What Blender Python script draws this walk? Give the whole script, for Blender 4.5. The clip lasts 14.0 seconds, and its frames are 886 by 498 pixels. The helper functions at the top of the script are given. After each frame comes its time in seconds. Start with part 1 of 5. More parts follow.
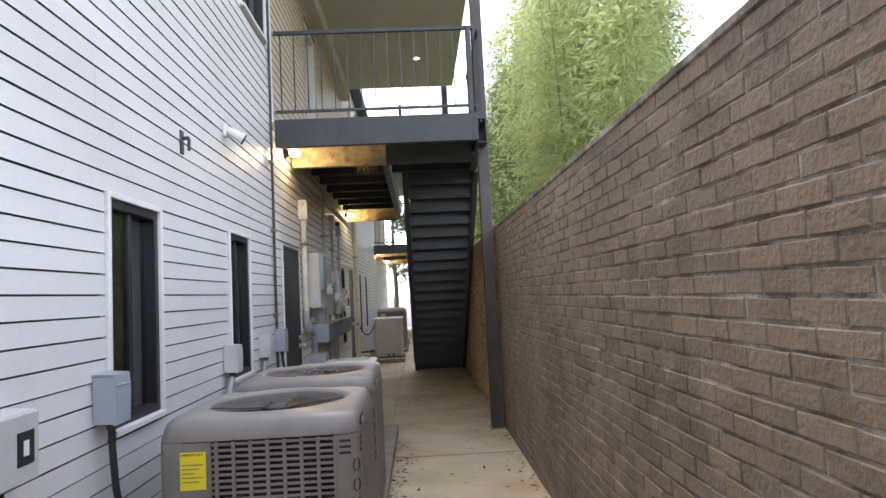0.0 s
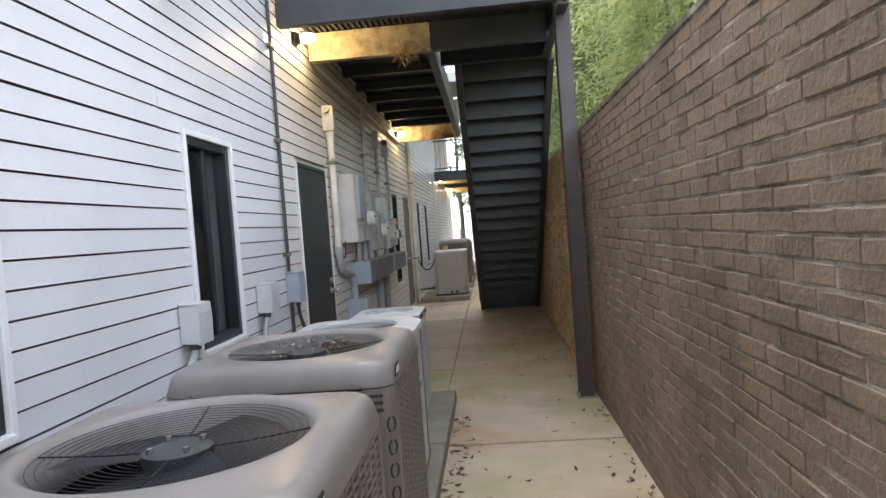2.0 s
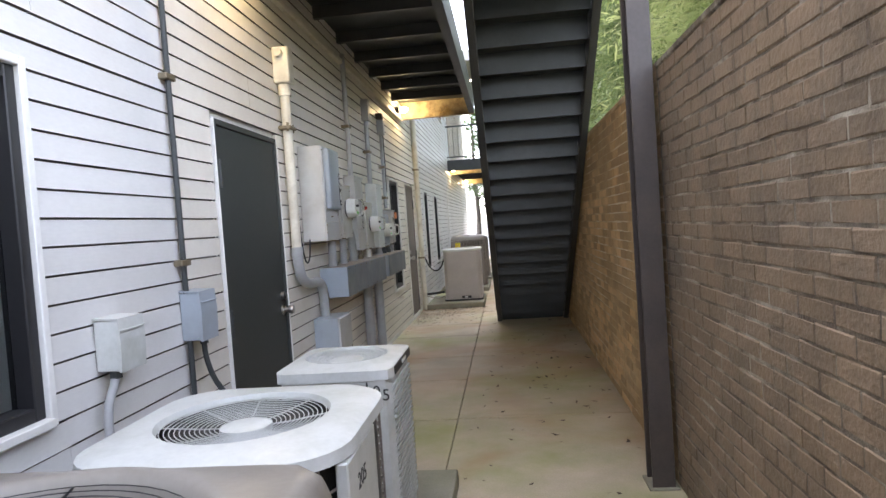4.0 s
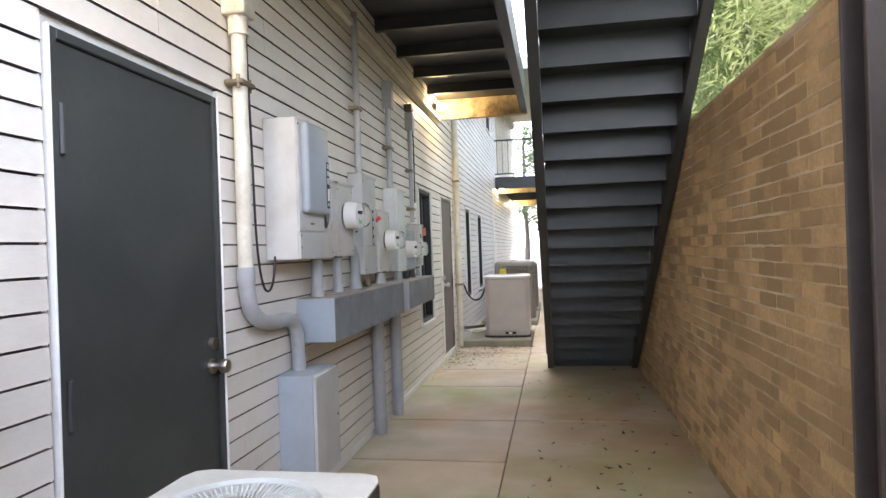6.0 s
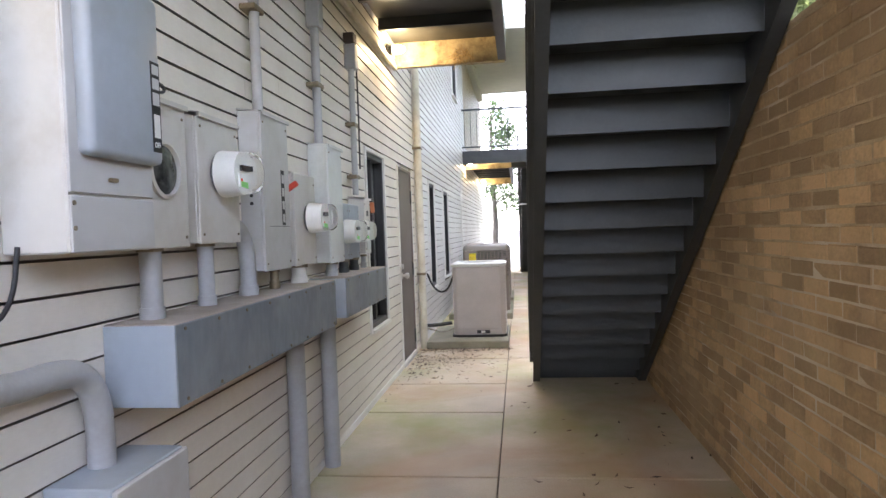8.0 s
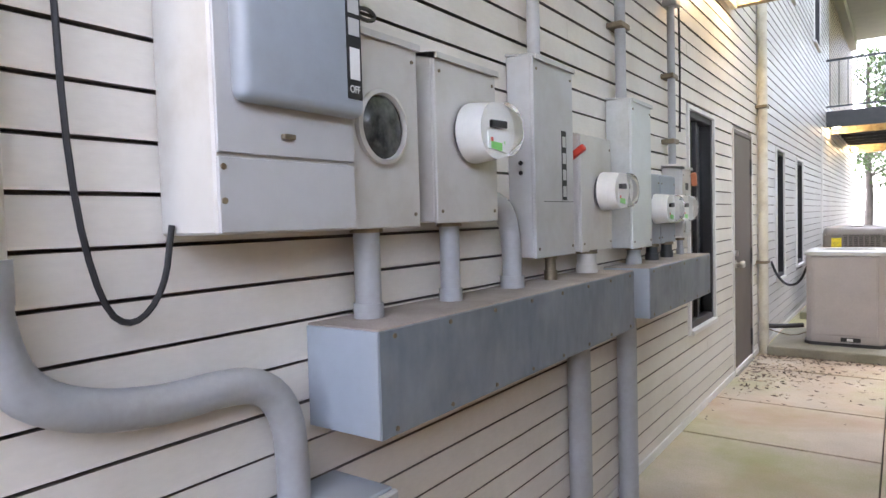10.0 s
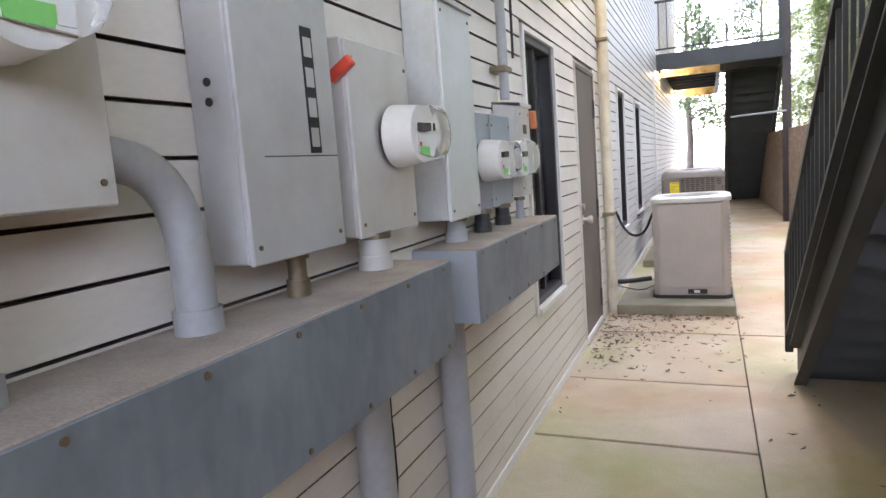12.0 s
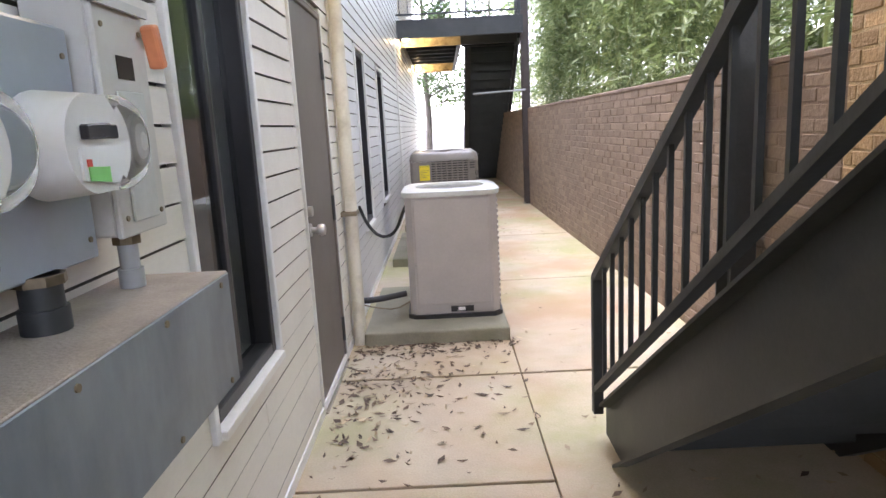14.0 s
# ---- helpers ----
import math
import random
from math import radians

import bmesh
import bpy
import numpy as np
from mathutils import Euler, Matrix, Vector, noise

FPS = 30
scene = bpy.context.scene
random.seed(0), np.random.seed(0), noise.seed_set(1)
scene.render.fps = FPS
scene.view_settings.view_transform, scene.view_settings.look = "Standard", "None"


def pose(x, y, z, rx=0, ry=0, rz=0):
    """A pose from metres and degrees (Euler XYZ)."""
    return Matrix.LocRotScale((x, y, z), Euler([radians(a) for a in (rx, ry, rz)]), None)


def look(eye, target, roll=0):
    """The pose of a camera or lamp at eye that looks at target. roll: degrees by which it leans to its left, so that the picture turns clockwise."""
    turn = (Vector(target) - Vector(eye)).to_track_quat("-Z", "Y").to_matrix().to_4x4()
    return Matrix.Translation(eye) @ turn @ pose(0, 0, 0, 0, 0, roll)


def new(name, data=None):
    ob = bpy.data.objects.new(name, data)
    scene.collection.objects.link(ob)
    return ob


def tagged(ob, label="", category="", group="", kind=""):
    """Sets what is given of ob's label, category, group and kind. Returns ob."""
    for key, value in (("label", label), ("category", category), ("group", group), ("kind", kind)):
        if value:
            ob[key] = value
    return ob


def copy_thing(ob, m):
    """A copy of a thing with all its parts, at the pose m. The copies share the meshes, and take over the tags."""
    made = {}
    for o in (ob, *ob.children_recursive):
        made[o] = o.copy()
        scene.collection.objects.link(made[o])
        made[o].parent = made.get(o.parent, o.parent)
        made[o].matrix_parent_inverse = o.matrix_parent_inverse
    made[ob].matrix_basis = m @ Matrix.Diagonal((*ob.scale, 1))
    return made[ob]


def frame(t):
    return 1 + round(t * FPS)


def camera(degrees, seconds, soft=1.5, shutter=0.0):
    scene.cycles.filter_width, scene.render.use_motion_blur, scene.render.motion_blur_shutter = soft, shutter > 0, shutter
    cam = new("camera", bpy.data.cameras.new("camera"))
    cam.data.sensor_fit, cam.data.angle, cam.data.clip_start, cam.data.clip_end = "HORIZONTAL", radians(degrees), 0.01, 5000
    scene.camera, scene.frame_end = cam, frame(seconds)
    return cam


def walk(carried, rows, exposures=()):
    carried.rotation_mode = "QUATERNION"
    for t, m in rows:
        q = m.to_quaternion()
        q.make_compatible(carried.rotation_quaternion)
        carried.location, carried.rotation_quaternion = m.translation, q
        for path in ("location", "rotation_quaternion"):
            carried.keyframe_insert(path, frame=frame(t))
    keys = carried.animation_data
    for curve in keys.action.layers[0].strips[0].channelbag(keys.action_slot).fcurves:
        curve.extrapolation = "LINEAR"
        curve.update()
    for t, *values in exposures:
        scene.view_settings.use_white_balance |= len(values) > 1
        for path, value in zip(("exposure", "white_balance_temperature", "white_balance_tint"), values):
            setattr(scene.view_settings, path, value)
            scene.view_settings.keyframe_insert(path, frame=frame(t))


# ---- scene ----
cam = camera(69.5, 14.0)
PATH = [
    (0, (0.028, 0.989, 1.487), (0.11, 2.982, 1.626), -2.8),
    (0.5, (0.067, 1.423, 1.457), (0.035, 3.418, 1.591), -1.0),
    (1, (0.078, 1.844, 1.416), (-0.119, 3.832, 1.523), -0.2),
    (1.5, (0.093, 2.336, 1.458), (-0.043, 4.331, 1.449), -4.1),
    (2, (0.103, 2.773, 1.459), (-0.041, 4.767, 1.394), -4.3),
    (2.5, (0.076, 3.23, 1.457), (-0.036, 5.225, 1.371), -5.2),
    (3, (0.1, 3.642, 1.432), (-0.038, 5.636, 1.371), -3.0),
    (3.2, (0.097, 3.859, 1.448), (-0.071, 5.85, 1.364), -3.5),
    (5.3, (0.075, 5.719, 1.41), (-0.195, 7.7, 1.388), -2.2),
    (5.5, (0.069, 5.89, 1.401), (-0.209, 7.87, 1.392), -1.0),
    (6, (0.002, 6.293, 1.403), (-0.34, 8.264, 1.407), -1.9),
    (6.5, (-0.067, 6.66, 1.4), (-0.398, 8.633, 1.411), -3.0),
    (7, (-0.078, 7.073, 1.39), (-0.417, 9.044, 1.356), -1.7),
    (7.5, (-0.147, 7.471, 1.401), (-0.446, 9.448, 1.35), -1.9),
    (8, (-0.201, 7.918, 1.403), (-0.437, 9.903, 1.347), -2.0),
    (8.5, (-0.259, 8.28, 1.42), (-1.021, 10.129, 1.388), -4.0),
    (8.7, (-0.305, 8.388, 1.416), (-1.157, 10.198, 1.436), -1.7),
    (10.8, (-0.261, 8.809, 1.393), (-1.501, 10.374, 1.269), -3.9),
    (11, (-0.34, 8.914, 1.393), (-1.515, 10.526, 1.257), -2.2),
    (11.5, (-0.473, 9.273, 1.377), (-1.477, 10.983, 1.115), -4.1),
    (12, (-0.539, 9.693, 1.404), (-1.314, 11.52, 1.156), -4.3),
    (12.5, (-0.653, 10.125, 1.412), (-1.183, 12.044, 1.219), -3.7),
    (13, (-0.687, 10.551, 1.391), (-1.051, 12.503, 1.151), -3.1),
    (13.5, (-0.702, 10.972, 1.41), (-0.951, 12.933, 1.106), -3.4),
    (14, (-0.744, 11.348, 1.421), (-0.759, 13.313, 1.046), -3.0),
]
EXPOSURE = [(0, 2.6, 6500, 14), (1.5, 2.78, 6500, 14), (3.2, 3.1, 6450, 14), (5.3, 3.65, 6450, 16), (6.5, 3.88, 6450, 17), (8.5, 3.85, 6250, 19), (11, 4.0, 6350, 21), (12.5, 3.98, 6250, 21), (14, 3.9, 6250, 21)]
walk(cam, [(t, look(eye, target, roll)) for t, eye, target, roll in PATH], EXPOSURE)

SKY, SUN, LAMP = 0.15, 0.85, 1.0

# ---- world, sun, exposure ----
world = bpy.data.worlds.new("overcast_sky")
scene.world = world
world.use_nodes = True
wn = world.node_tree
wn.nodes.clear()
sky = wn.nodes.new("ShaderNodeTexSky")
sky.sky_type = "NISHITA"
sky.sun_disc = False
sky.sun_elevation, sky.sun_rotation = radians(60), radians(300)
sky.air_density, sky.dust_density, sky.ozone_density = 1.0, 1.0, 1.0
hsv = wn.nodes.new("ShaderNodeHueSaturation")
hsv.inputs["Saturation"].default_value = 0.42
bg = wn.nodes.new("ShaderNodeBackground")
bg.inputs["Strength"].default_value = SKY
wout = wn.nodes.new("ShaderNodeOutputWorld")
wn.links.new(sky.outputs[0], hsv.inputs["Color"])
wn.links.new(hsv.outputs[0], bg.inputs[0])
wn.links.new(bg.outputs[0], wout.inputs[0])

sun_data = bpy.data.lights.new("sun", "SUN")
sun_data.energy, sun_data.angle, sun_data.color = SUN, radians(50), (1.0, 0.98, 0.95)
sun = new("sun", sun_data)
sun.matrix_world = look((-14, 20, 30), (0.5, 12, 0))


# ---- materials ----
def mat(name, base, rough=0.6, metal=0.0, var=0.12, scale=4.0, fine=60.0, bump=0.15, dirt=None, dirt_amount=0.0,
        dirt_scale=1.5, random=0.0, island=0.0, spec=0.5, stretch=(1, 1, 1), coat=0.0, stain=None, stain_amount=0.0, stain_scale=0.6):
    """Base colour with grain at two scales, stains, relief, and a shift from piece to piece."""
    m = bpy.data.materials.new(name)
    m.use_nodes = True
    nt = m.node_tree
    n, l = nt.nodes, nt.links
    b = n["Principled BSDF"]
    tc = n.new("ShaderNodeTexCoord")
    geo = n.new("ShaderNodeNewGeometry")
    mp = n.new("ShaderNodeMapping")
    mp.inputs["Scale"].default_value = stretch
    l.new(geo.outputs["Position"], mp.inputs["Vector"])
    big = n.new("ShaderNodeTexNoise")
    big.inputs["Scale"].default_value = scale
    big.inputs["Detail"].default_value = 5
    small = n.new("ShaderNodeTexNoise")
    small.inputs["Scale"].default_value = fine
    small.inputs["Detail"].default_value = 3
    for t in (big, small):
        l.new(mp.outputs[0], t.inputs["Vector"])
    add = n.new("ShaderNodeMath")
    add.operation = "ADD"
    l.new(big.outputs["Fac"], add.inputs[0])
    half = n.new("ShaderNodeMath")
    half.operation = "MULTIPLY_ADD"
    half.inputs[1].default_value, half.inputs[2].default_value = 0.6, -0.3
    l.new(small.outputs["Fac"], half.inputs[0])
    l.new(half.outputs[0], add.inputs[1])
    last = add.outputs[0]
    for amount, source in ((random, "obj"), (island, "isl")):
        if amount:
            src = n.new("ShaderNodeObjectInfo").outputs["Random"] if source == "obj" else geo.outputs["Random Per Island"]
            ma = n.new("ShaderNodeMath")
            ma.operation = "MULTIPLY_ADD"
            ma.inputs[1].default_value, ma.inputs[2].default_value = amount, -amount / 2
            l.new(src, ma.inputs[0])
            a2 = n.new("ShaderNodeMath")
            a2.operation = "ADD"
            l.new(last, a2.inputs[0])
            l.new(ma.outputs[0], a2.inputs[1])
            last = a2.outputs[0]
    ramp = n.new("ShaderNodeValToRGB")
    ramp.color_ramp.elements[0].position, ramp.color_ramp.elements[1].position = 0.2, 0.8
    ramp.color_ramp.elements[0].color = (*[c * (1 - 1.6 * var) for c in base], 1)
    ramp.color_ramp.elements[1].color = (*[min(1, c * (1 + 1.6 * var)) for c in base], 1)
    l.new(last, ramp.inputs[0])
    colour = ramp.outputs[0]
    if dirt:
        dn = n.new("ShaderNodeTexNoise")
        dn.inputs["Scale"].default_value, dn.inputs["Detail"].default_value, dn.inputs["Roughness"].default_value = dirt_scale, 8, 0.65
        l.new(geo.outputs["Position"], dn.inputs["Vector"])
        dr = n.new("ShaderNodeMapRange")
        dr.inputs["From Min"].default_value, dr.inputs["From Max"].default_value = 0.45, 0.7
        dr.inputs["To Max"].default_value = dirt_amount
        l.new(dn.outputs["Fac"], dr.inputs["Value"])
        mix = n.new("ShaderNodeMix")
        mix.data_type = "RGBA"
        l.new(dr.outputs[0], mix.inputs["Factor"])
        l.new(colour, mix.inputs["A"])
        mix.inputs["B"].default_value = (*dirt, 1)
        colour = mix.outputs["Result"]
    if stain:
        sn = n.new("ShaderNodeTexNoise")
        sn.inputs["Scale"].default_value, sn.inputs["Detail"].default_value, sn.inputs["Distortion"].default_value = stain_scale, 6, 0.6
        sm = n.new("ShaderNodeMapping")
        sm.inputs["Location"].default_value = (7.3, 2.1, 4.4)
        l.new(geo.outputs["Position"], sm.inputs["Vector"])
        l.new(sm.outputs[0], sn.inputs["Vector"])
        sr = n.new("ShaderNodeMapRange")
        sr.inputs["From Min"].default_value, sr.inputs["From Max"].default_value = 0.48, 0.68
        sr.inputs["To Max"].default_value = stain_amount
        l.new(sn.outputs["Fac"], sr.inputs["Value"])
        mix2 = n.new("ShaderNodeMix")
        mix2.data_type = "RGBA"
        l.new(sr.outputs[0], mix2.inputs["Factor"])
        l.new(colour, mix2.inputs["A"])
        mix2.inputs["B"].default_value = (*stain, 1)
        colour = mix2.outputs["Result"]
    l.new(colour, b.inputs["Base Color"])
    rr = n.new("ShaderNodeMapRange")
    rr.inputs["To Min"].default_value, rr.inputs["To Max"].default_value = max(0.03, rough - 0.1), min(1, rough + 0.1)
    l.new(big.outputs["Fac"], rr.inputs["Value"])
    l.new(rr.outputs[0], b.inputs["Roughness"])
    b.inputs["Metallic"].default_value = metal
    b.inputs["Specular IOR Level"].default_value = spec
    b.inputs["Coat Weight"].default_value = coat
    if bump:
        bp = n.new("ShaderNodeBump")
        bp.inputs["Strength"].default_value, bp.inputs["Distance"].default_value = bump, 0.01
        l.new(small.outputs["Fac"], bp.inputs["Height"])
        l.new(bp.outputs[0], b.inputs["Normal"])
    return m


def glow(name, colour, strength):
    m = bpy.data.materials.new(name)
    m.use_nodes = True
    b = m.node_tree.nodes["Principled BSDF"]
    b.inputs["Base Color"].default_value = (0.9, 0.9, 0.85, 1)
    b.inputs["Emission Color"].default_value = (*colour, 1)
    b.inputs["Emission Strength"].default_value = strength
    return m


def glass(name, tint=(0.9, 0.95, 0.95), rough=0.02, ior=1.45):
    m = bpy.data.materials.new(name)
    m.use_nodes = True
    b = m.node_tree.nodes["Principled BSDF"]
    b.inputs["Base Color"].default_value = (*tint, 1)
    b.inputs["Transmission Weight"].default_value = 1.0
    b.inputs["Roughness"].default_value = rough
    b.inputs["IOR"].default_value = ior
    return m


def leaf_mat(name, a, c, through_light=0.45):
    m = bpy.data.materials.new(name)
    m.use_nodes = True
    n, l = m.node_tree.nodes, m.node_tree.links
    b = n["Principled BSDF"]
    geo = n.new("ShaderNodeNewGeometry")
    obj = n.new("ShaderNodeObjectInfo")
    add = n.new("ShaderNodeMath")
    add.operation = "MULTIPLY_ADD"
    add.inputs[1].default_value = 0.35
    l.new(obj.outputs["Random"], add.inputs[0])
    sc = n.new("ShaderNodeMath")
    sc.operation = "MULTIPLY"
    sc.inputs[1].default_value = 0.7
    l.new(geo.outputs["Random Per Island"], sc.inputs[0])
    l.new(sc.outputs[0], add.inputs[2])
    ramp = n.new("ShaderNodeValToRGB")
    ramp.color_ramp.elements[0].color, ramp.color_ramp.elements[1].color = (*a, 1), (*c, 1)
    l.new(add.outputs[0], ramp.inputs[0])
    l.new(ramp.outputs[0], b.inputs["Base Color"])
    b.inputs["Roughness"].default_value = 0.5
    tr = n.new("ShaderNodeBsdfTranslucent")
    l.new(ramp.outputs[0], tr.inputs["Color"])
    mx = n.new("ShaderNodeMixShader")
    mx.inputs[0].default_value = through_light
    l.new(b.outputs[0], mx.inputs[1])
    l.new(tr.outputs[0], mx.inputs[2])
    l.new(mx.outputs[0], n["Material Output"].inputs["Surface"])
    return m


SIDING = mat("white_vinyl_siding", (0.69, 0.68, 0.665), 0.45, var=0.04, scale=2.0, fine=90, bump=0.05, dirt=(0.40, 0.37, 0.33), dirt_amount=0.26, dirt_scale=0.9, random=0.14, island=0.14, stretch=(1, 0.3, 1))
# Breezeway copy of SIDING: dust film plus warm light put into the colour
WARM_LIT_SIDING = mat("dusty_warm_lit_vinyl_siding", (0.74, 0.705, 0.64), 0.5, var=0.04, scale=2.0, fine=90, bump=0.05, dirt=(0.42, 0.35, 0.27), dirt_amount=0.35, dirt_scale=1.1, random=0.12, island=0.12, stretch=(1, 0.3, 1))
# Shadow under each siding lap, put into a dark colour of its own
LAP_SHADE = mat("lap_joint_shade", (0.18, 0.16, 0.14), 0.9, var=0.3, scale=3, bump=0.1, dirt=(0.09, 0.078, 0.065), dirt_amount=0.7, dirt_scale=2.5)
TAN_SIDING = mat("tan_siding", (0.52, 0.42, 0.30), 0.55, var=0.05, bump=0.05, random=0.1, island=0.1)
WHITE_TRIM = mat("white_trim", (0.78, 0.77, 0.74), 0.4, var=0.04, bump=0.03, dirt=(0.45, 0.4, 0.33), dirt_amount=0.25)
CREAM = mat("cream_painted_pipe", (0.68, 0.64, 0.54), 0.45, var=0.05, bump=0.05, dirt=(0.25, 0.19, 0.12), dirt_amount=0.45, dirt_scale=6)
BLACK_FRAME = mat("black_aluminium", (0.018, 0.018, 0.02), 0.4, var=0.1, bump=0.03)
DOOR_PAINT = mat("charcoal_door_paint", (0.036, 0.041, 0.040), 0.5, var=0.1, scale=3, bump=0.04, dirt=(0.075, 0.078, 0.075), dirt_amount=0.25, dirt_scale=3)
BROWN_DOOR = mat("taupe_door_paint", (0.16, 0.135, 0.12), 0.5, var=0.06, bump=0.04, dirt=(0.08, 0.07, 0.06), dirt_amount=0.3)
INTERIOR = mat("unlit_room_dark", (0.05, 0.047, 0.045), 0.8, var=0.1)
# Added sheet behind the glass, its near-black colour standing for an unlit room
DARK_BACKING = mat("dark_window_backing", (0.02, 0.02, 0.021), 0.8, var=0.15, scale=8)
GLASS = glass("window_glass", (0.75, 0.8, 0.8))
CLEAR = glass("meter_glass", (0.97, 0.98, 0.98), 0.03, 1.1)
BRICK_DARK = mat("brown_grey_brick", (0.175, 0.128, 0.088), 0.72, var=0.2, scale=5.0, fine=55, bump=0.6, random=0.45, island=0.45, dirt=(0.085, 0.074, 0.062), dirt_amount=0.8, dirt_scale=1.1, stain=(0.235, 0.165, 0.105), stain_amount=0.6, stain_scale=1.5)
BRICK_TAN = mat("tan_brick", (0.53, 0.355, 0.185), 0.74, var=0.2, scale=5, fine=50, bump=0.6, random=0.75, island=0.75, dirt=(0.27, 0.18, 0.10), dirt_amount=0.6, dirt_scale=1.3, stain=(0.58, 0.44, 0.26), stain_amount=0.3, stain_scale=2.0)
BRICK_FAR = mat("dusty_brown_brick", (0.265, 0.195, 0.145), 0.74, var=0.12, scale=3, fine=45, bump=0.4, random=0.5, island=0.5, dirt=(0.17, 0.14, 0.115), dirt_amount=0.4)
MORTAR = mat("weathered_brown_mortar", (0.125, 0.098, 0.072), 0.95, var=0.3, scale=9, fine=120, bump=0.5, dirt=(0.46, 0.42, 0.35), dirt_amount=0.95, dirt_scale=5.0, stain=(0.07, 0.058, 0.047), stain_amount=0.75, stain_scale=2.2)
MORTAR_FAR = mat("dusty_brown_mortar", (0.27, 0.20, 0.155), 0.95, var=0.2, scale=5, fine=120, bump=0.4, dirt=(0.17, 0.13, 0.10), dirt_amount=0.5, dirt_scale=2.0)
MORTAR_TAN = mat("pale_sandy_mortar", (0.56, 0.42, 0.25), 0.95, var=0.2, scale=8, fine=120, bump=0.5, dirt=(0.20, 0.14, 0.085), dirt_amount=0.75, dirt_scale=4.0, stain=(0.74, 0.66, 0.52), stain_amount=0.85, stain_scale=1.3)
CONCRETE = mat("stained_concrete", (0.50, 0.42, 0.31), 0.75, var=0.12, scale=2.6, fine=110, bump=0.25, random=0.2, dirt=(0.29, 0.31, 0.095), dirt_amount=0.8, dirt_scale=0.75, stain=(0.41, 0.25, 0.135), stain_amount=0.65, stain_scale=0.95)
PAD_CONCRETE = mat("grey_pad_concrete", (0.27, 0.25, 0.19), 0.85, var=0.16, scale=4, fine=110, bump=0.35, random=0.1, dirt=(0.13, 0.15, 0.07), dirt_amount=0.55, dirt_scale=1.5)
JOINT = mat("dark_joint_soil", (0.07, 0.055, 0.04), 0.95, var=0.2, fine=90, bump=0.5)
STEEL = mat("charcoal_painted_steel", (0.036, 0.040, 0.041), 0.5, var=0.14, scale=5, bump=0.06, dirt=(0.085, 0.083, 0.078), dirt_amount=0.3, dirt_scale=3)
# Rust is the steel's own; the cream tone paints lamp light onto the beams
LIT_RUST_STEEL = mat("lamp_lit_rusty_steel", (0.46, 0.36, 0.2), 0.6, var=0.14, scale=6, bump=0.15, dirt=(0.10, 0.05, 0.025), dirt_amount=0.85, dirt_scale=7)
STAIR_UNDER = mat("dark_stair_steel", (0.030, 0.036, 0.037), 0.5, var=0.14, scale=5, bump=0.08, dirt=(0.062, 0.066, 0.062), dirt_amount=0.3, dirt_scale=3)
BROWN_POST = mat("brown_painted_post", (0.058, 0.046, 0.042), 0.5, var=0.14, scale=4, bump=0.08, dirt=(0.11, 0.08, 0.06), dirt_amount=0.35, dirt_scale=3)
SOFFIT = mat("pale_plaster_soffit", (0.68, 0.65, 0.60), 0.85, var=0.04, bump=0.05)
AC_GREY = mat("taupe_grey_cabinet_paint", (0.245, 0.222, 0.198), 0.33, var=0.05, scale=6, bump=0.04, dirt=(0.15, 0.13, 0.11), dirt_amount=0.4, dirt_scale=4)
AC_BODY = mat("taupe_louvre_paint", (0.205, 0.180, 0.158), 0.5, var=0.08, bump=0.05, dirt=(0.10, 0.085, 0.07), dirt_amount=0.4, dirt_scale=5)
AC_WHITE = mat("pale_grey_cabinet_paint", (0.56, 0.57, 0.55), 0.42, var=0.05, bump=0.04, dirt=(0.30, 0.32, 0.26), dirt_amount=0.45, dirt_scale=5)
AC_BEIGE = mat("beige_grey_cabinet_paint", (0.43, 0.395, 0.375), 0.45, var=0.04, bump=0.04, dirt=(0.30, 0.27, 0.24), dirt_amount=0.3, dirt_scale=3)
DARK_PLASTIC = mat("black_plastic", (0.02, 0.02, 0.021), 0.45, var=0.1, bump=0.03)
FAN_BLACK = mat("black_fan_plastic", (0.014, 0.014, 0.016), 0.38, var=0.15, bump=0.02, spec=0.4)
COIL = mat("dark_coil_fins", (0.03, 0.028, 0.027), 0.6, 0.3, var=0.25, fine=200, bump=0.3)
PANEL_GREY = mat("grey_enclosure_paint", (0.51, 0.51, 0.505), 0.42, var=0.03, scale=5, fine=25, bump=0.012, dirt=(0.30, 0.27, 0.22), dirt_amount=0.35, dirt_scale=3.5)
PANEL_CREAM = mat("warm_grey_enclosure_paint", (0.57, 0.555, 0.52), 0.42, var=0.03, scale=5, fine=25, bump=0.012, dirt=(0.33, 0.28, 0.2), dirt_amount=0.4, dirt_scale=3.5)
PALE_PANEL = mat("pale_green_white_enclosure_paint", (0.62, 0.645, 0.63), 0.4, var=0.03, scale=5, fine=25, bump=0.012, dirt=(0.40, 0.40, 0.36), dirt_amount=0.3, dirt_scale=4)
PANEL_BLUE = mat("blue_grey_enclosure_paint", (0.335, 0.375, 0.42), 0.42, var=0.03, scale=5, fine=25, bump=0.012, dirt=(0.22, 0.22, 0.2), dirt_amount=0.3, dirt_scale=4)
GALV = mat("weathered_grey_gutter_paint", (0.19, 0.22, 0.25), 0.46, var=0.16, scale=3, fine=30, bump=0.05, dirt=(0.31, 0.325, 0.335), dirt_amount=0.55, dirt_scale=3.2, stretch=(1, 1, 0.35), stain=(0.13, 0.145, 0.16), stain_amount=0.5, stain_scale=4)
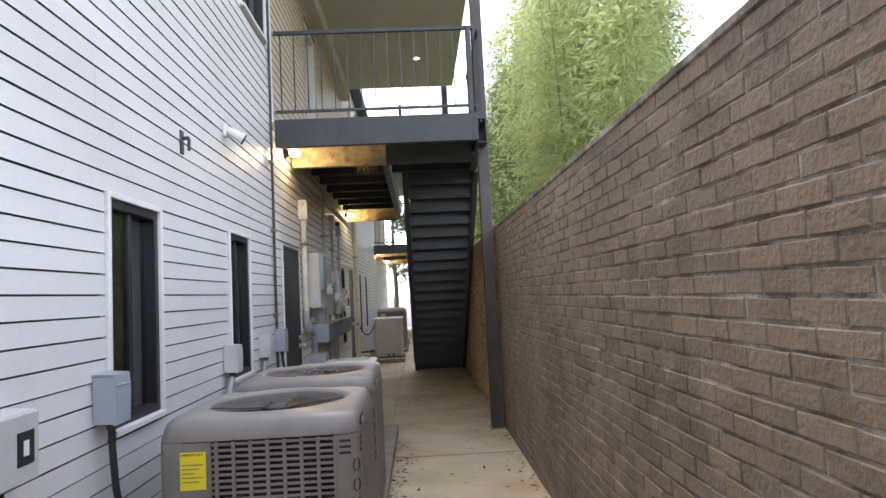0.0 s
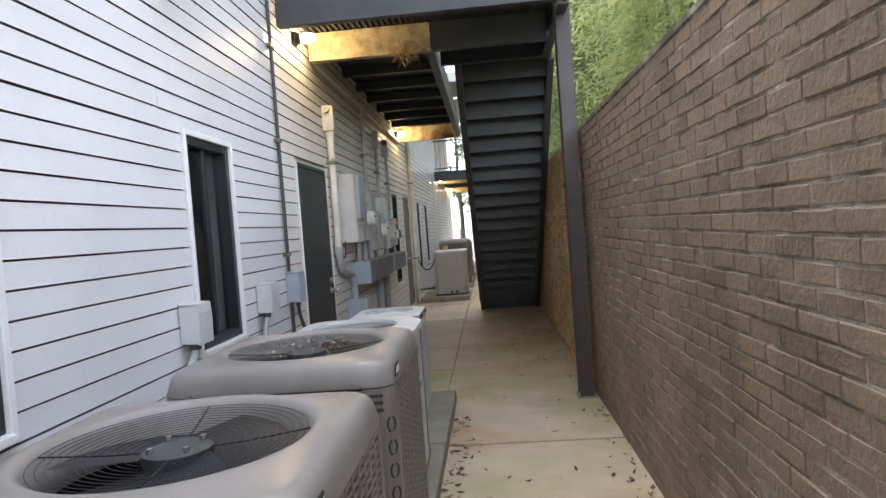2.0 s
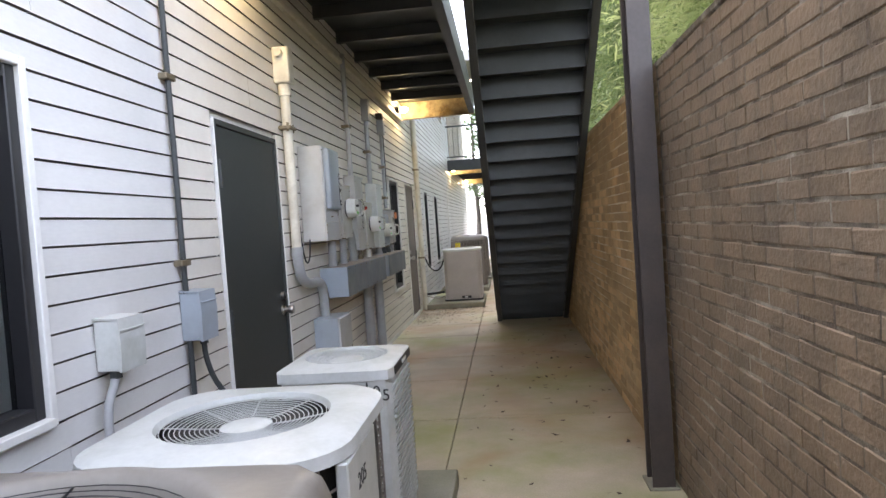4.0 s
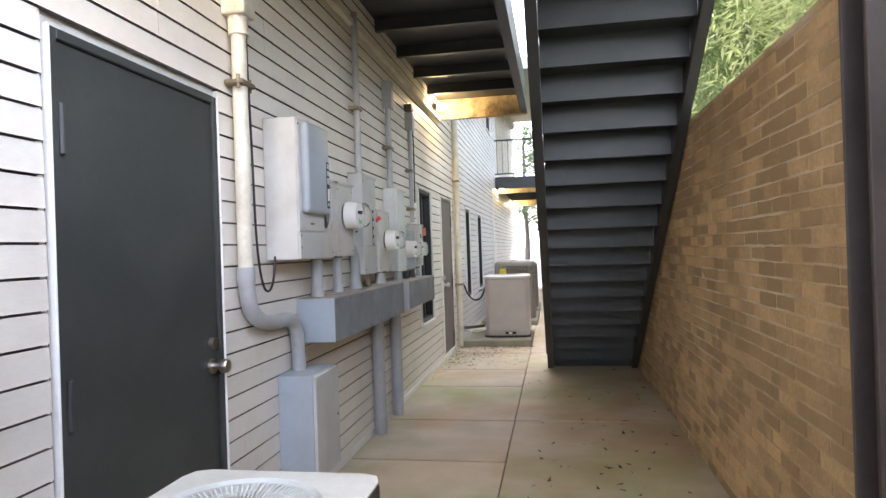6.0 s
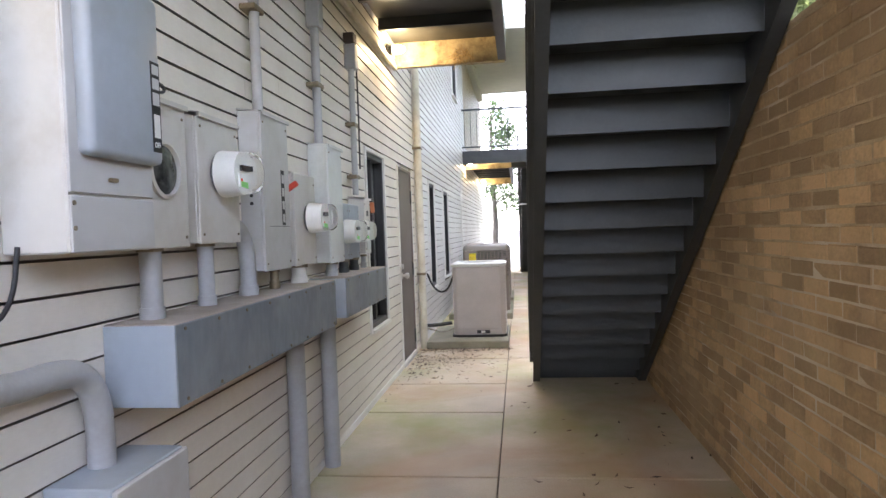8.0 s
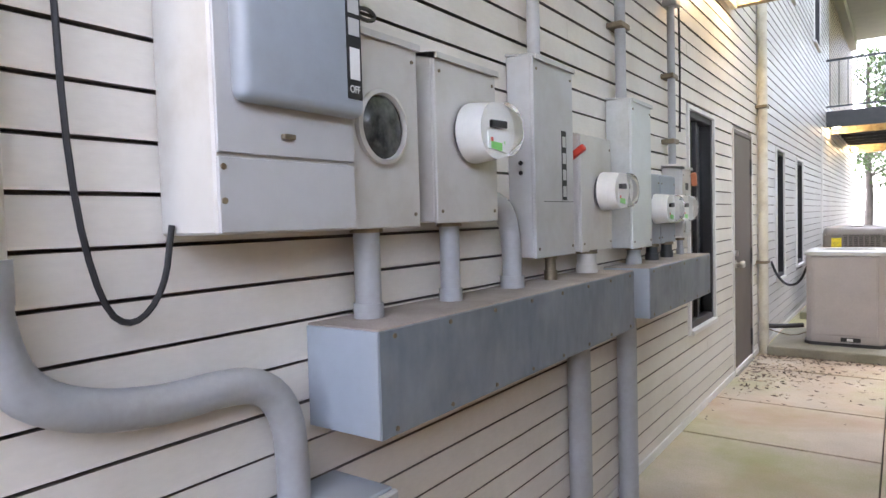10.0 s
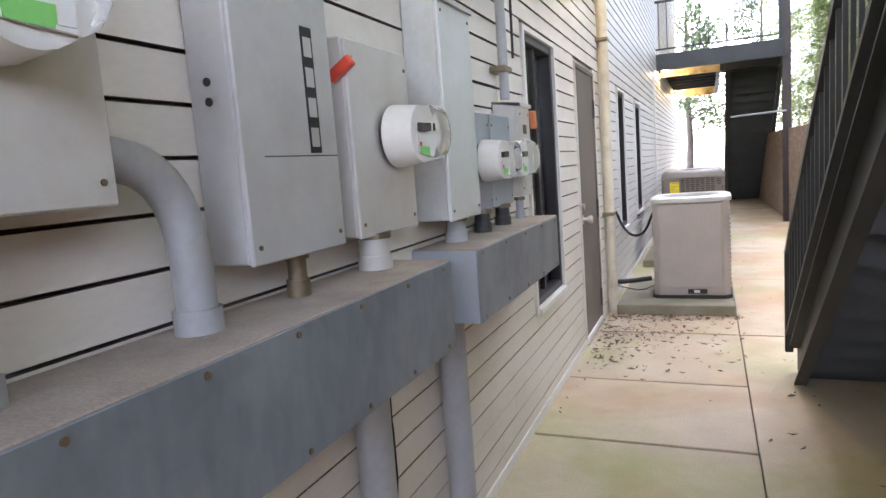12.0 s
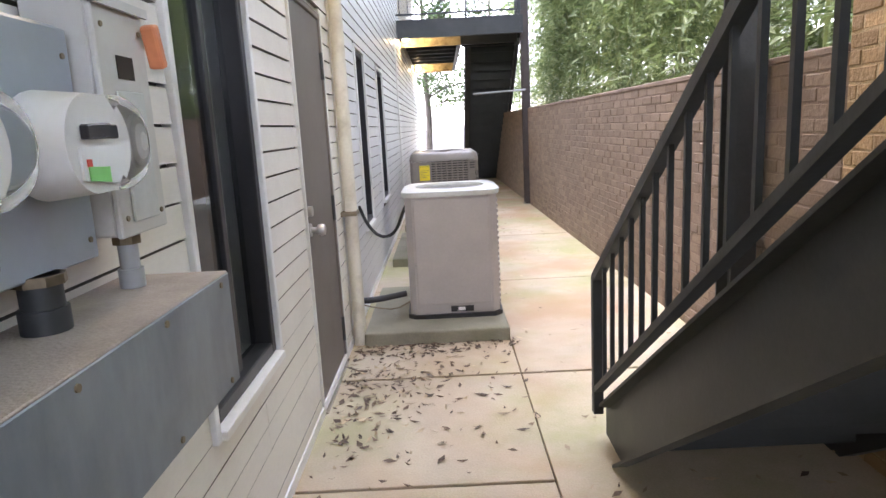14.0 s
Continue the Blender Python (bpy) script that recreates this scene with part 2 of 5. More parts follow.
DUSTY = mat("dusty_gutter_top", (0.38, 0.325, 0.285), 0.9, var=0.15, scale=6, fine=150, bump=0.25, dirt=(0.19, 0.16, 0.13), dirt_amount=0.5, dirt_scale=4)
PVC = mat("grey_pvc_conduit", (0.37, 0.38, 0.39), 0.45, var=0.06, bump=0.04, dirt=(0.25, 0.22, 0.18), dirt_amount=0.4, dirt_scale=6)
CHROME = mat("worn_steel", (0.55, 0.53, 0.5), 0.3, 1.0, var=0.1, bump=0.03)
BRASSY = mat("tarnished_fitting", (0.23, 0.19, 0.13), 0.5, 0.7, var=0.2, bump=0.1)
CABLE = mat("black_cable", (0.02, 0.02, 0.022), 0.55, var=0.1, bump=0.03)
WHITE_PLASTIC = mat("white_plastic", (0.75, 0.74, 0.70), 0.35, var=0.03, bump=0.02)
YELLOW = mat("yellow_sticker", (0.78, 0.62, 0.02), 0.5, var=0.04, bump=0.0)
RED = mat("red_handle_plastic", (0.62, 0.06, 0.035), 0.4, var=0.08, bump=0.0)
ORANGE = mat("faded_orange_handle", (0.62, 0.22, 0.10), 0.45, var=0.08, bump=0.0)
BLUE = mat("blue_badge", (0.04, 0.17, 0.42), 0.35, var=0.05, bump=0.0)
GREEN = mat("green_sticker", (0.22, 0.6, 0.16), 0.5, var=0.05, bump=0.0)
INK = mat("black_ink", (0.015, 0.015, 0.016), 0.6, var=0.05, bump=0.0)
PAPER = mat("white_label", (0.75, 0.75, 0.73), 0.6, var=0.03, bump=0.0)
SOIL = mat("leaf_litter_soil", (0.10, 0.085, 0.045), 0.95, var=0.3, scale=1.5, fine=40, bump=0.6, dirt=(0.06, 0.09, 0.03), dirt_amount=0.7, dirt_scale=1.0)
GROUND = mat("pale_asphalt", (0.16, 0.155, 0.145), 0.9, var=0.15, scale=1.5, fine=60, bump=0.3)
DEAD_LEAF = mat("dry_brown_leaves", (0.105, 0.068, 0.042), 0.7, var=0.25, island=1.0, bump=0.0)
PALE_LEAF = mat("pale_dry_leaves", (0.42, 0.33, 0.21), 0.7, var=0.2, island=1.0, bump=0.0)
NEST = mat("dry_grass_nest", (0.36, 0.24, 0.10), 0.9, var=0.3, island=0.8, bump=0.2)
CULM = mat("bamboo_culm", (0.20, 0.24, 0.08), 0.45, var=0.15, random=0.6, bump=0.05)
BARK = mat("tree_bark", (0.10, 0.085, 0.07), 0.9, var=0.25, bump=0.6)
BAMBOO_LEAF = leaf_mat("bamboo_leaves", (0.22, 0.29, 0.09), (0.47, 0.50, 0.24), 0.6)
# Far copy of BAMBOO_LEAF: dimmer light put into the colour against late exposure
SHADE_LEAF = leaf_mat("darkened_bamboo_leaves", (0.085, 0.13, 0.045), (0.25, 0.30, 0.12), 0.45)
TREE_LEAF = leaf_mat("dark_tree_leaves", (0.03, 0.06, 0.022), (0.10, 0.15, 0.05), 0.3)
LAMP_GLOW = glow("warm_lamp_glass", (1.0, 0.78, 0.42), 12.0)
DOWN_GLOW = glow("downlight_glass", (1.0, 0.86, 0.62), 6.0)


# ---- mesh helpers ----
def mesh_of(name, bm, material, smooth=False):
    bmesh.ops.recalc_face_normals(bm, faces=bm.faces)
    me = bpy.data.meshes.new(name)
    bm.to_mesh(me)
    bm.free()
    for m in (material if isinstance(material, (list, tuple)) else [material]):
        me.materials.append(m)
    if smooth:
        for p in me.polygons:
            p.use_smooth = True
        me.set_sharp_from_angle(angle=radians(38))
    return me


def part(name, bm, material, parent=None, label="", smooth=False):
    """One mesh object, under its thing or part where one is given. Coordinates are those of the thing."""
    ob = new(name, mesh_of(name, bm, material, smooth))
    ob.parent = parent
    if label:
        tagged(ob, label)
    return ob


def thing(name, at, label, category, group="", kind="", rz=0):
    ob = new(name)
    ob.empty_display_size = 0.1
    ob.matrix_basis = pose(*at, 0, 0, rz)
    return tagged(ob, label, category, group, kind)


def box(x0, x1, y0, y1, z0, z1, bevel=0.0, seg=1, bm=None):
    bm = bm or bmesh.new()
    m = Matrix.LocRotScale(((x0 + x1) / 2, (y0 + y1) / 2, (z0 + z1) / 2), None, (abs(x1 - x0), abs(y1 - y0), abs(z1 - z0)))
    made = bmesh.ops.create_cube(bm, size=1, matrix=m)["verts"]
    if bevel:
        edges = list({e for v in made for e in v.link_edges})
        bmesh.ops.bevel(bm, geom=edges, offset=bevel, segments=seg, affect="EDGES", profile=0.5)
    return bm


def cyl(a, b, r, seg=14, r2=None, bm=None):
    bm = bm or bmesh.new()
    a, b = Vector(a), Vector(b)
    q = (b - a).to_track_quat("Z", "Y")
    bmesh.ops.create_cone(bm, cap_ends=True, segments=seg, radius1=r, radius2=r if r2 is None else r2, depth=(b - a).length,
                          matrix=Matrix.LocRotScale((a + b) / 2, q, None))
    return bm


def tube(points, r, seg=10, bm=None, smooth=0):
    """A round tube along points; smooth adds that many steps to each bend."""
    bm = bm or bmesh.new()
    pts = [Vector(p) for p in points]
    for _ in range(smooth):
        out = [pts[0]]
        for p, q in zip(pts, pts[1:]):
            out += [p.lerp(q, 0.25), p.lerp(q, 0.75)]
        pts = out + [pts[-1]]
    rings, normal = [], None
    for i, p in enumerate(pts):
        d = (pts[min(i + 1, len(pts) - 1)] - pts[max(i - 1, 0)]).normalized()
        if normal is None:
            normal = d.orthogonal().normalized()
        normal = (normal - d * normal.dot(d)).normalized()
        side = d.cross(normal)
        rings.append([bm.verts.new(p + r * (math.cos(a) * normal + math.sin(a) * side)) for a in [2 * math.pi * k / seg for k in range(seg)]])
    for r0, r1 in zip(rings, rings[1:]):
        for k in range(seg):
            bm.faces.new((r0[k], r0[(k + 1) % seg], r1[(k + 1) % seg], r1[k]))
    bm.faces.new(rings[0])
    bm.faces.new(rings[-1])
    return bm


def prism(profile, axis, a, b, bm=None):
    """A closed profile of (u, v) drawn out along an axis: 'x' (u=y, v=z), 'y' (u=x, v=z), 'z' (u=x, v=y)."""
    bm = bm or bmesh.new()
    spot = {"x": lambda u, v, w: (w, u, v), "y": lambda u, v, w: (u, w, v), "z": lambda u, v, w: (u, v, w)}[axis]
    r0 = [bm.verts.new(spot(u, v, a)) for u, v in profile]
    r1 = [bm.verts.new(spot(u, v, b)) for u, v in profile]
    k = len(profile)
    for i in range(k):
        bm.faces.new((r0[i], r0[(i + 1) % k], r1[(i + 1) % k], r1[i]))
    bm.faces.new(r0)
    bm.faces.new(r1)
    return bm


def ring(hx, hy, r, z, n=48):
    """Points of a rounded rectangle (half sizes hx, hy, corner r); hx = hy = r gives a circle."""
    out = []
    for k in range(n):
        a = 2 * math.pi * (k + 0.5) / n
        c, s = math.cos(a), math.sin(a)
        cx, cy = hx - r, hy - r
        lo, hi = 0.0, 4 * (hx + hy)
        for _ in range(30):
            mid = (lo + hi) / 2
            dx, dy = max(0, abs(mid * c) - cx), max(0, abs(mid * s) - cy)
            if math.hypot(dx, dy) < r:
                lo = mid
            else:
                hi = mid
        out.append((lo * c, lo * s, z))
    return out


def loft(rings, close_first=False, close_last=False, bm=None):
    bm = bm or bmesh.new()
    vs = [[bm.verts.new(p) for p in r] for r in rings]
    for a, b in zip(vs, vs[1:]):
        k = len(a)
        for i in range(k):
            bm.faces.new((a[i], a[(i + 1) % k], b[(i + 1) % k], b[i]))
    if close_first:
        bm.faces.new(vs[0])
    if close_last:
        bm.faces.new(vs[-1])
    return bm


def lettering(text, size, material, parent, m, name="lettering", squeeze=1.0):
    """Words cut from the built-in font as a thin mesh; m places its left base corner, x along the line, z out of the face."""
    cu = bpy.data.curves.new(name, "FONT")
    cu.body, cu.size, cu.extrude = text, size, 0.0008
    tmp = bpy.data.objects.new(name, cu)
    scene.collection.objects.link(tmp)
    bpy.context.view_layer.update()
    me = bpy.data.meshes.new_from_object(tmp.evaluated_get(bpy.context.evaluated_depsgraph_get()))
    bpy.data.objects.remove(tmp)
    bpy.data.curves.remove(cu)
    me.materials.clear()
    me.materials.append(material)
    me.transform(m @ Matrix.Diagonal((squeeze, 1, 1, 1)))
    ob = new(name, me)
    ob.parent = parent
    return ob


# ---- setting: ground, hillside, slabs ----
def sheet(name, xs, ys, height, material, kind="structure", label="", category="ground"):
    bm = bmesh.new()
    grid = [[bm.verts.new((x, y, height(x, y))) for y in ys] for x in xs]
    for i in range(len(xs) - 1):
        for j in range(len(ys) - 1):
            bm.faces.new((grid[i][j], grid[i + 1][j], grid[i + 1][j + 1], grid[i][j + 1]))
    ob = part(name, bm, material, smooth=True)
    return tagged(ob, label, category, kind=kind)


sheet("ground", [-600, -60, -20, -5, 0, 5, 20, 60, 600], [-600, -60, -20, 0, 10, 20, 30, 60, 600], lambda x, y: -0.10,
      GROUND, label="flat pale asphalt ground reaching the horizon")


def hill(x, y):
    top = 1.98 if y < 14.0 else 1.5
    rise = max(0, x - 1.2)
    return top + 0.22 * min(rise, 30) + 0.12 * noise.noise((x * 0.7, y * 0.7, 0)) * min(1, rise)


sheet("hillside_ground", [1.2, 1.5, 2, 2.6, 3.3, 4, 5, 6, 8, 11, 16, 24, 40], [-30, -12] + [-6 + 0.9 * k for k in range(44)] + [40, 60], hill,
      SOIL, label="leaf-littered soil bank held up behind the brick wall", category="hillside")

floor = tagged(part("floor", box(-1.6, 1.6, -8, 31, -0.08, -0.02), JOINT), "stained concrete walkway of poured slabs with dark joints", "floor", kind="structure")
slab_mesh = {}


def slab(x0, x1, y0, y1, z=0.0):
    key = (round(x1 - x0, 3), round(y1 - y0, 3))
    if key not in slab_mesh:
        slab_mesh[key] = mesh_of("slab", box(-key[0] / 2 + 0.003, key[0] / 2 - 0.003, -key[1] / 2 + 0.011, key[1] / 2 - 0.011, -0.06, 0, 0.005, 2), CONCRETE)
    ob = new("slab", slab_mesh[key])
    ob.parent = floor
    ob.matrix_basis = pose((x0 + x1) / 2, (y0 + y1) / 2, z, random.uniform(-0.05, 0.05), random.uniform(-0.05, 0.05))


JOINTS_RIGHT = [-8, -5.3, -2.9, -0.5, 1.9, 4.5, 7.0, 9.3, 11.5, 14.85, 17.1, 19.5, 21.9, 24.3, 26.7, 29.1, 31]
for a, b in zip(JOINTS_RIGHT, JOINTS_RIGHT[1:]):
    slab(-0.355, 0.93, a, b, random.uniform(-0.003, 0.002))
JOINTS_LEFT = [8.12, 9.3, 10.49, 11.5, 12.79, 13.70, 14.85, 15.55, 16.9, 18.3, 19.7, 21.1, 22.5, 23.9, 25.3, 26.7, 28.1, 29.5, 31]
for a, b in zip(JOINTS_LEFT, JOINTS_LEFT[1:]):
    slab(-1.42, -0.355, a, b, random.uniform(-0.003, 0.002))

PAD = 0.09


def pad(y0, y1, x0=-1.42, x1=-0.262, top=PAD):
    ob = part("equipment_pad", box(x0, x1, y0, y1, -0.06, top, 0.012, 2), PAD_CONCRETE)
    return tagged(ob, "low mossy concrete equipment pad on the walkway", "concrete pad", "equipment pads")


for a, b in ((-2.0, 0.9), (0.9, 3.2), (3.2, 4.97), (4.97, 6.8), (6.8, 8.12)):
    pad(a + 0.004, b - 0.004)
pad(15.43, 16.7, -1.33, -0.357)
pad(17.9, 19.6, -1.33, -0.33)
pad(20.2, 21.6, -1.33, -0.33)

# ---- setting: house wall with siding ----
WX = -1.42
OPENINGS = [  # y0, y1, z0, z1
    (4.05, 4.63, 0.925, 2.02), (5.98, 6.545, 0.91, 2.04), (7.93, 8.84, -0.1, 2.085), (13.02, 13.70, 0.61, 2.085),
    (14.42, 15.20, -0.1, 2.085), (16.68, 17.25, 0.62, 2.085), (18.38, 19.05, 0.66, 2.07), (1.5, 2.1, 0.92, 2.0),
    (6.52, 7.38, 4.14, 5.5), (3.7, 4.6, 4.14, 5.5), (17.4, 18.3, 4.12, 5.5), (20.6, 21.5, 4.12, 5.5), (9.9, 10.8, 3.44, 5.45),
]


def solid_wall(y0, y1, z0, z1, x0, x1, openings):
    """A wall along y, in strips round its openings."""
    bm = bmesh.new()
    cuts = sorted({y0, y1, *[v for o in openings for v in o[:2] if y0 < v < y1]})
    for a, b in zip(cuts, cuts[1:]):
        holes = sorted((o[2], o[3]) for o in openings if o[0] < (a + b) / 2 < o[1])
        z = z0
        for h0, h1 in holes:
            if h0 > z:
                box(x0, x1, a, b, z, h0, bm=bm)
            z = max(z, h1)
        if z < z1:
            box(x0, x1, a, b, z, z1, bm=bm)
    return bm


wall_west = tagged(part("wall_west", solid_wall(-8, 31, -0.1, 6.5, WX - 0.2, WX - 0.03, OPENINGS), WHITE_TRIM),
                   "two-storey house wall clad in white lap siding", "wall", kind="structure")
PITCH, BASE = 0.0966, 0.0142
def shaded_laps(bm, face_x):
    """Gives each board's recessed lap the second material, its shadow painted dark."""
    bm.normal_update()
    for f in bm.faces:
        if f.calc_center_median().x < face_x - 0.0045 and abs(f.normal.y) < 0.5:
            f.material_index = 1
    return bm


BOARD = mesh_of("siding_board", shaded_laps(prism([(0.0, 0.0), (-0.028, 0.0), (-0.034, 0.108), (-0.028, 0.108), (-0.027, 0.0894), (-0.0040, 0.0882), (-0.001, 0.005)], "y", 0, 1), 0.0), SIDING)
BOARD.materials.append(LAP_SHADE)


WARM_LIT_BOARD = BOARD.copy()
WARM_LIT_BOARD.materials[0] = WARM_LIT_SIDING


def free_runs(y0, y1, zc, openings, margin):
    runs = [(y0, y1)]
    for o in openings:
        if o[2] - margin < zc < o[3] + margin:
            a, b = o[0] - margin, o[1] + margin
            runs = [r for s, e in runs for r in ((s, min(e, a)), (max(s, b), e)) if r[1] - r[0] > 0.03]
    return runs


def siding(y0, y1, z0, z1, openings, near, far_name, material, parent, board=None):
    """Courses of lap siding; those inside `near` are boards of their own."""
    bm = bmesh.new()
    k = math.floor((z0 - BASE) / PITCH)
    while BASE + PITCH * k < z1:
        z = BASE + PITCH * k
        for s, e in free_runs(y0, y1, z + PITCH / 2, openings, 0.035):
            y = s
            step = 3.66 - 0.9 * ((k * 7 + int(s * 3)) // 2 % 4)
            while y < e - 0.001:
                stop = min(e, y + step)
                if e - stop < 0.4:
                    stop = e
                step = 3.66
                if near[0] <= y and stop <= near[1] + 1.5 and z < near[2]:
                    ob = new("siding_board", board)
                    ob.parent = parent
                    ob.matrix_basis = Matrix.LocRotScale((WX + random.uniform(-0.001, 0.001), y + 0.001, z), Euler((random.uniform(-0.0006, 0.0006), 0, 0)), (1, stop - y - 0.002, 1))
                else:
                    prism([(WX + u, z + v) for u, v in [(0.0, 0.0), (-0.028, 0.0), (-0.034, 0.108), (-0.028, 0.108), (-0.027, 0.0894), (-0.0040, 0.0882), (-0.001, 0.005)]], "y", y + 0.001, stop - 0.001, bm=bm)
                y = stop
        k += 1
    if len(bm.verts):
        rest = part(far_name, shaded_laps(bm, WX), material, parent)
        rest.data.materials.append(LAP_SHADE)
        tagged(rest, kind="stuff")
    else:
        bm.free()


siding(-8, 7.50, 0.1, 6.45, OPENINGS, (2.0, 7.6, 3.3), "siding_boards", SIDING, wall_west, BOARD)
siding(7.50, 15.52, 0.05, 3.36, OPENINGS, (7.4, 15.6, 3.3), "siding_boards", WARM_LIT_SIDING, wall_west, WARM_LIT_BOARD)
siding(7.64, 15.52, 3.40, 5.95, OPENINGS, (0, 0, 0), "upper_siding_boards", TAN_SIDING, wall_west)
siding(15.60, 23.3, 0.05, 6.45, OPENINGS, (0, 0, 0), "siding_boards", SIDING, wall_west)
siding(23.3, 30.9, 0.05, 3.30, OPENINGS, (0, 0, 0), "siding_boards", SIDING, wall_west)
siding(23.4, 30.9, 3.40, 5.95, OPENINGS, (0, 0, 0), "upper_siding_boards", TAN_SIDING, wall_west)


def trim(name, bm, label, material=None):
    return tagged(part(name, bm, material or WHITE_TRIM), label, "trim", kind="structure")


trim("trim", box(WX - 0.03, WX + 0.012, 7.505, 7.635, 3.36, 6.45, 0.004), "grey-white corner board of the upper breezeway")
trim("trim", box(WX - 0.03, WX + 0.012, 15.525, 15.595, -0.05, 6.45, 0.004), "white vertical corner board between siding fields")
trim("trim", box(WX - 0.03, WX + 0.012, 21.75, 21.87, 0.0, 2.85, 0.004), "white vertical trim strip on the siding")
trim("baseboard", box(WX - 0.03, WX + 0.006, 8.12, 31, -0.08, 0.05, 0.004), "pale base strip along the foot of the siding", WHITE_TRIM)

# rooms behind the windows, closed; their dimness is put into the near-black colour
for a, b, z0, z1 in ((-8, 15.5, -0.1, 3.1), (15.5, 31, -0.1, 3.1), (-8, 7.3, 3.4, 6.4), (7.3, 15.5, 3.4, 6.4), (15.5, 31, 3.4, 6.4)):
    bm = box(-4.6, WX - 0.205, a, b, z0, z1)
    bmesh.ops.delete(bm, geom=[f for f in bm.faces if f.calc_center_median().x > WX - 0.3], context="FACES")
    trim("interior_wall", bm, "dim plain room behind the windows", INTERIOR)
roof = trim("roof", box(-6, WX + 0.25, -8.5, 31.5, 6.5, 6.62), "flat roof edge closing the house above", STEEL)
trim("wall_south", box(-1.6, 1.4, -8.2, -8.0, -0.1, 3), "plain end wall across the alley", TAN_SIDING)


def window(number, o, label, casing=0.03):
    y0, y1, z0, z1 = o
    w = thing(f"window_{number}", (WX, (y0 + y1) / 2, z0), label, "window", kind="structure")
    h, H = (y1 - y0) / 2, z1 - z0
    for s0, s1, t0, t1, nm in ((-h - casing, -h, -casing, H + casing, "casing"), (h, h + casing, -casing, H + casing, "casing"),
                               (-h, h, H, H + casing, "casing"), (-h - 0.0, h + 0.0, -casing, 0, "window_sill")):
        part(nm, box(-0.03, 0.014 if nm == "casing" else 0.03, s0, s1, t0, t1, 0.003), WHITE_TRIM, w)
    f = 0.045
    for s0, s1, t0, t1 in ((-h, -h + f, 0, H), (h - f, h, 0, H), (-h + f, h - f, 0, f), (-h + f, h - f, H - f, H)):
        part("window_frame", box(-0.09, -0.004, s0, s1, t0, t1, 0.004), BLACK_FRAME, w)
    part("meeting_stile", box(-0.075, -0.03, -0.02, 0.02, f, H - f, 0.003), BLACK_FRAME, w)
    for s0, s1, x in ((-h + f, -0.02, -0.045), (0.02, h - f, -0.065)):
        pane = part("pane", box(x - 0.004, x, s0, s1, f, H - f), GLASS, w)
        pane.visible_shadow = False
    part("blind", box(-0.16, -0.15, -h + 0.005, h - 0.005, 0.28, H - 0.01), DARK_BACKING, w, "near-black sheet added for the unlit room, with a gap at the bottom")
    return w


for i, o in enumerate(OPENINGS):
    if i in (2, 4, 12):
        continue
    window(i + 1, o, "narrow black-framed window with dark glass in white siding")


def door(number, o, material, label, knob_side, leaf_inset=0.006):
    y0, y1, z0, z1 = o
    d = thing(f"door_{number}", (WX, (y0 + y1) / 2, 0), label, "door", kind="structure")
    h = (y1 - y0) / 2
    for s0, s1, t0, t1 in ((-h - 0.01, -h + 0.020, 0, z1 + 0.01), (h - 0.020, h + 0.01, 0, z1 + 0.01), (-h + 0.020, h - 0.020, z1 - 0.022, z1 + 0.01)):
        part("door_frame", box(-0.16, 0.004, s0, s1, t0, t1, 0.003), material, d)
    for s in (-1, 1):
        part("white_edge_trim", box(-0.02, 0.01, s * (h + 0.011), s * (h + 0.021), 0, z1 + 0.014, 0.003), WHITE_TRIM, d)
    leaf = part("door_leaf", box(-leaf_inset - 0.045, -leaf_inset, -h + 0.023, h - 0.023, 0.015, z1 - 0.025, 0.004), material, d)
    ky = knob_side * (h - 0.075)
    part("knob_rose", cyl((-leaf_inset, ky, 0.95), (-leaf_inset + 0.009, ky, 0.95), 0.033, 18), CHROME, d, smooth=True)
    k = loft([ring(r, r, r, dd, 16) for dd, r in ((0, 0.016), (0.03, 0.014), (0.036, 0.026), (0.055, 0.031), (0.07, 0.026), (0.074, 0.012))], True, True)
    bmesh.ops.transform(k, matrix=pose(-leaf_inset + 0.006, ky, 0.95, 0, 90, 0), verts=k.verts)
    part("door_knob", k, CHROME, d, "worn steel door knob", smooth=True)
    part("deadbolt", cyl((-leaf_inset, ky, 1.045), (-leaf_inset + 0.022, ky, 1.045), 0.026, 16), CHROME, d, smooth=True)
    for z in (0.22, 0.98, 1.80):
        part("hinge", cyl((-leaf_inset + 0.008, -knob_side * (h - 0.030), z - 0.075), (-leaf_inset + 0.008, -knob_side * (h - 0.030), z + 0.075), 0.010, 10), STEEL, d, smooth=True)
    part("threshold", box(-0.16, 0.02, -h, h, -0.02, 0.013, 0.004), CHROME, d)
    return d


door(1, OPENINGS[2], DOOR_PAINT, "closed charcoal-painted steel door with a worn knob", 1)
door(2, OPENINGS[4], BROWN_DOOR, "closed taupe-painted steel door with a round knob", -1)


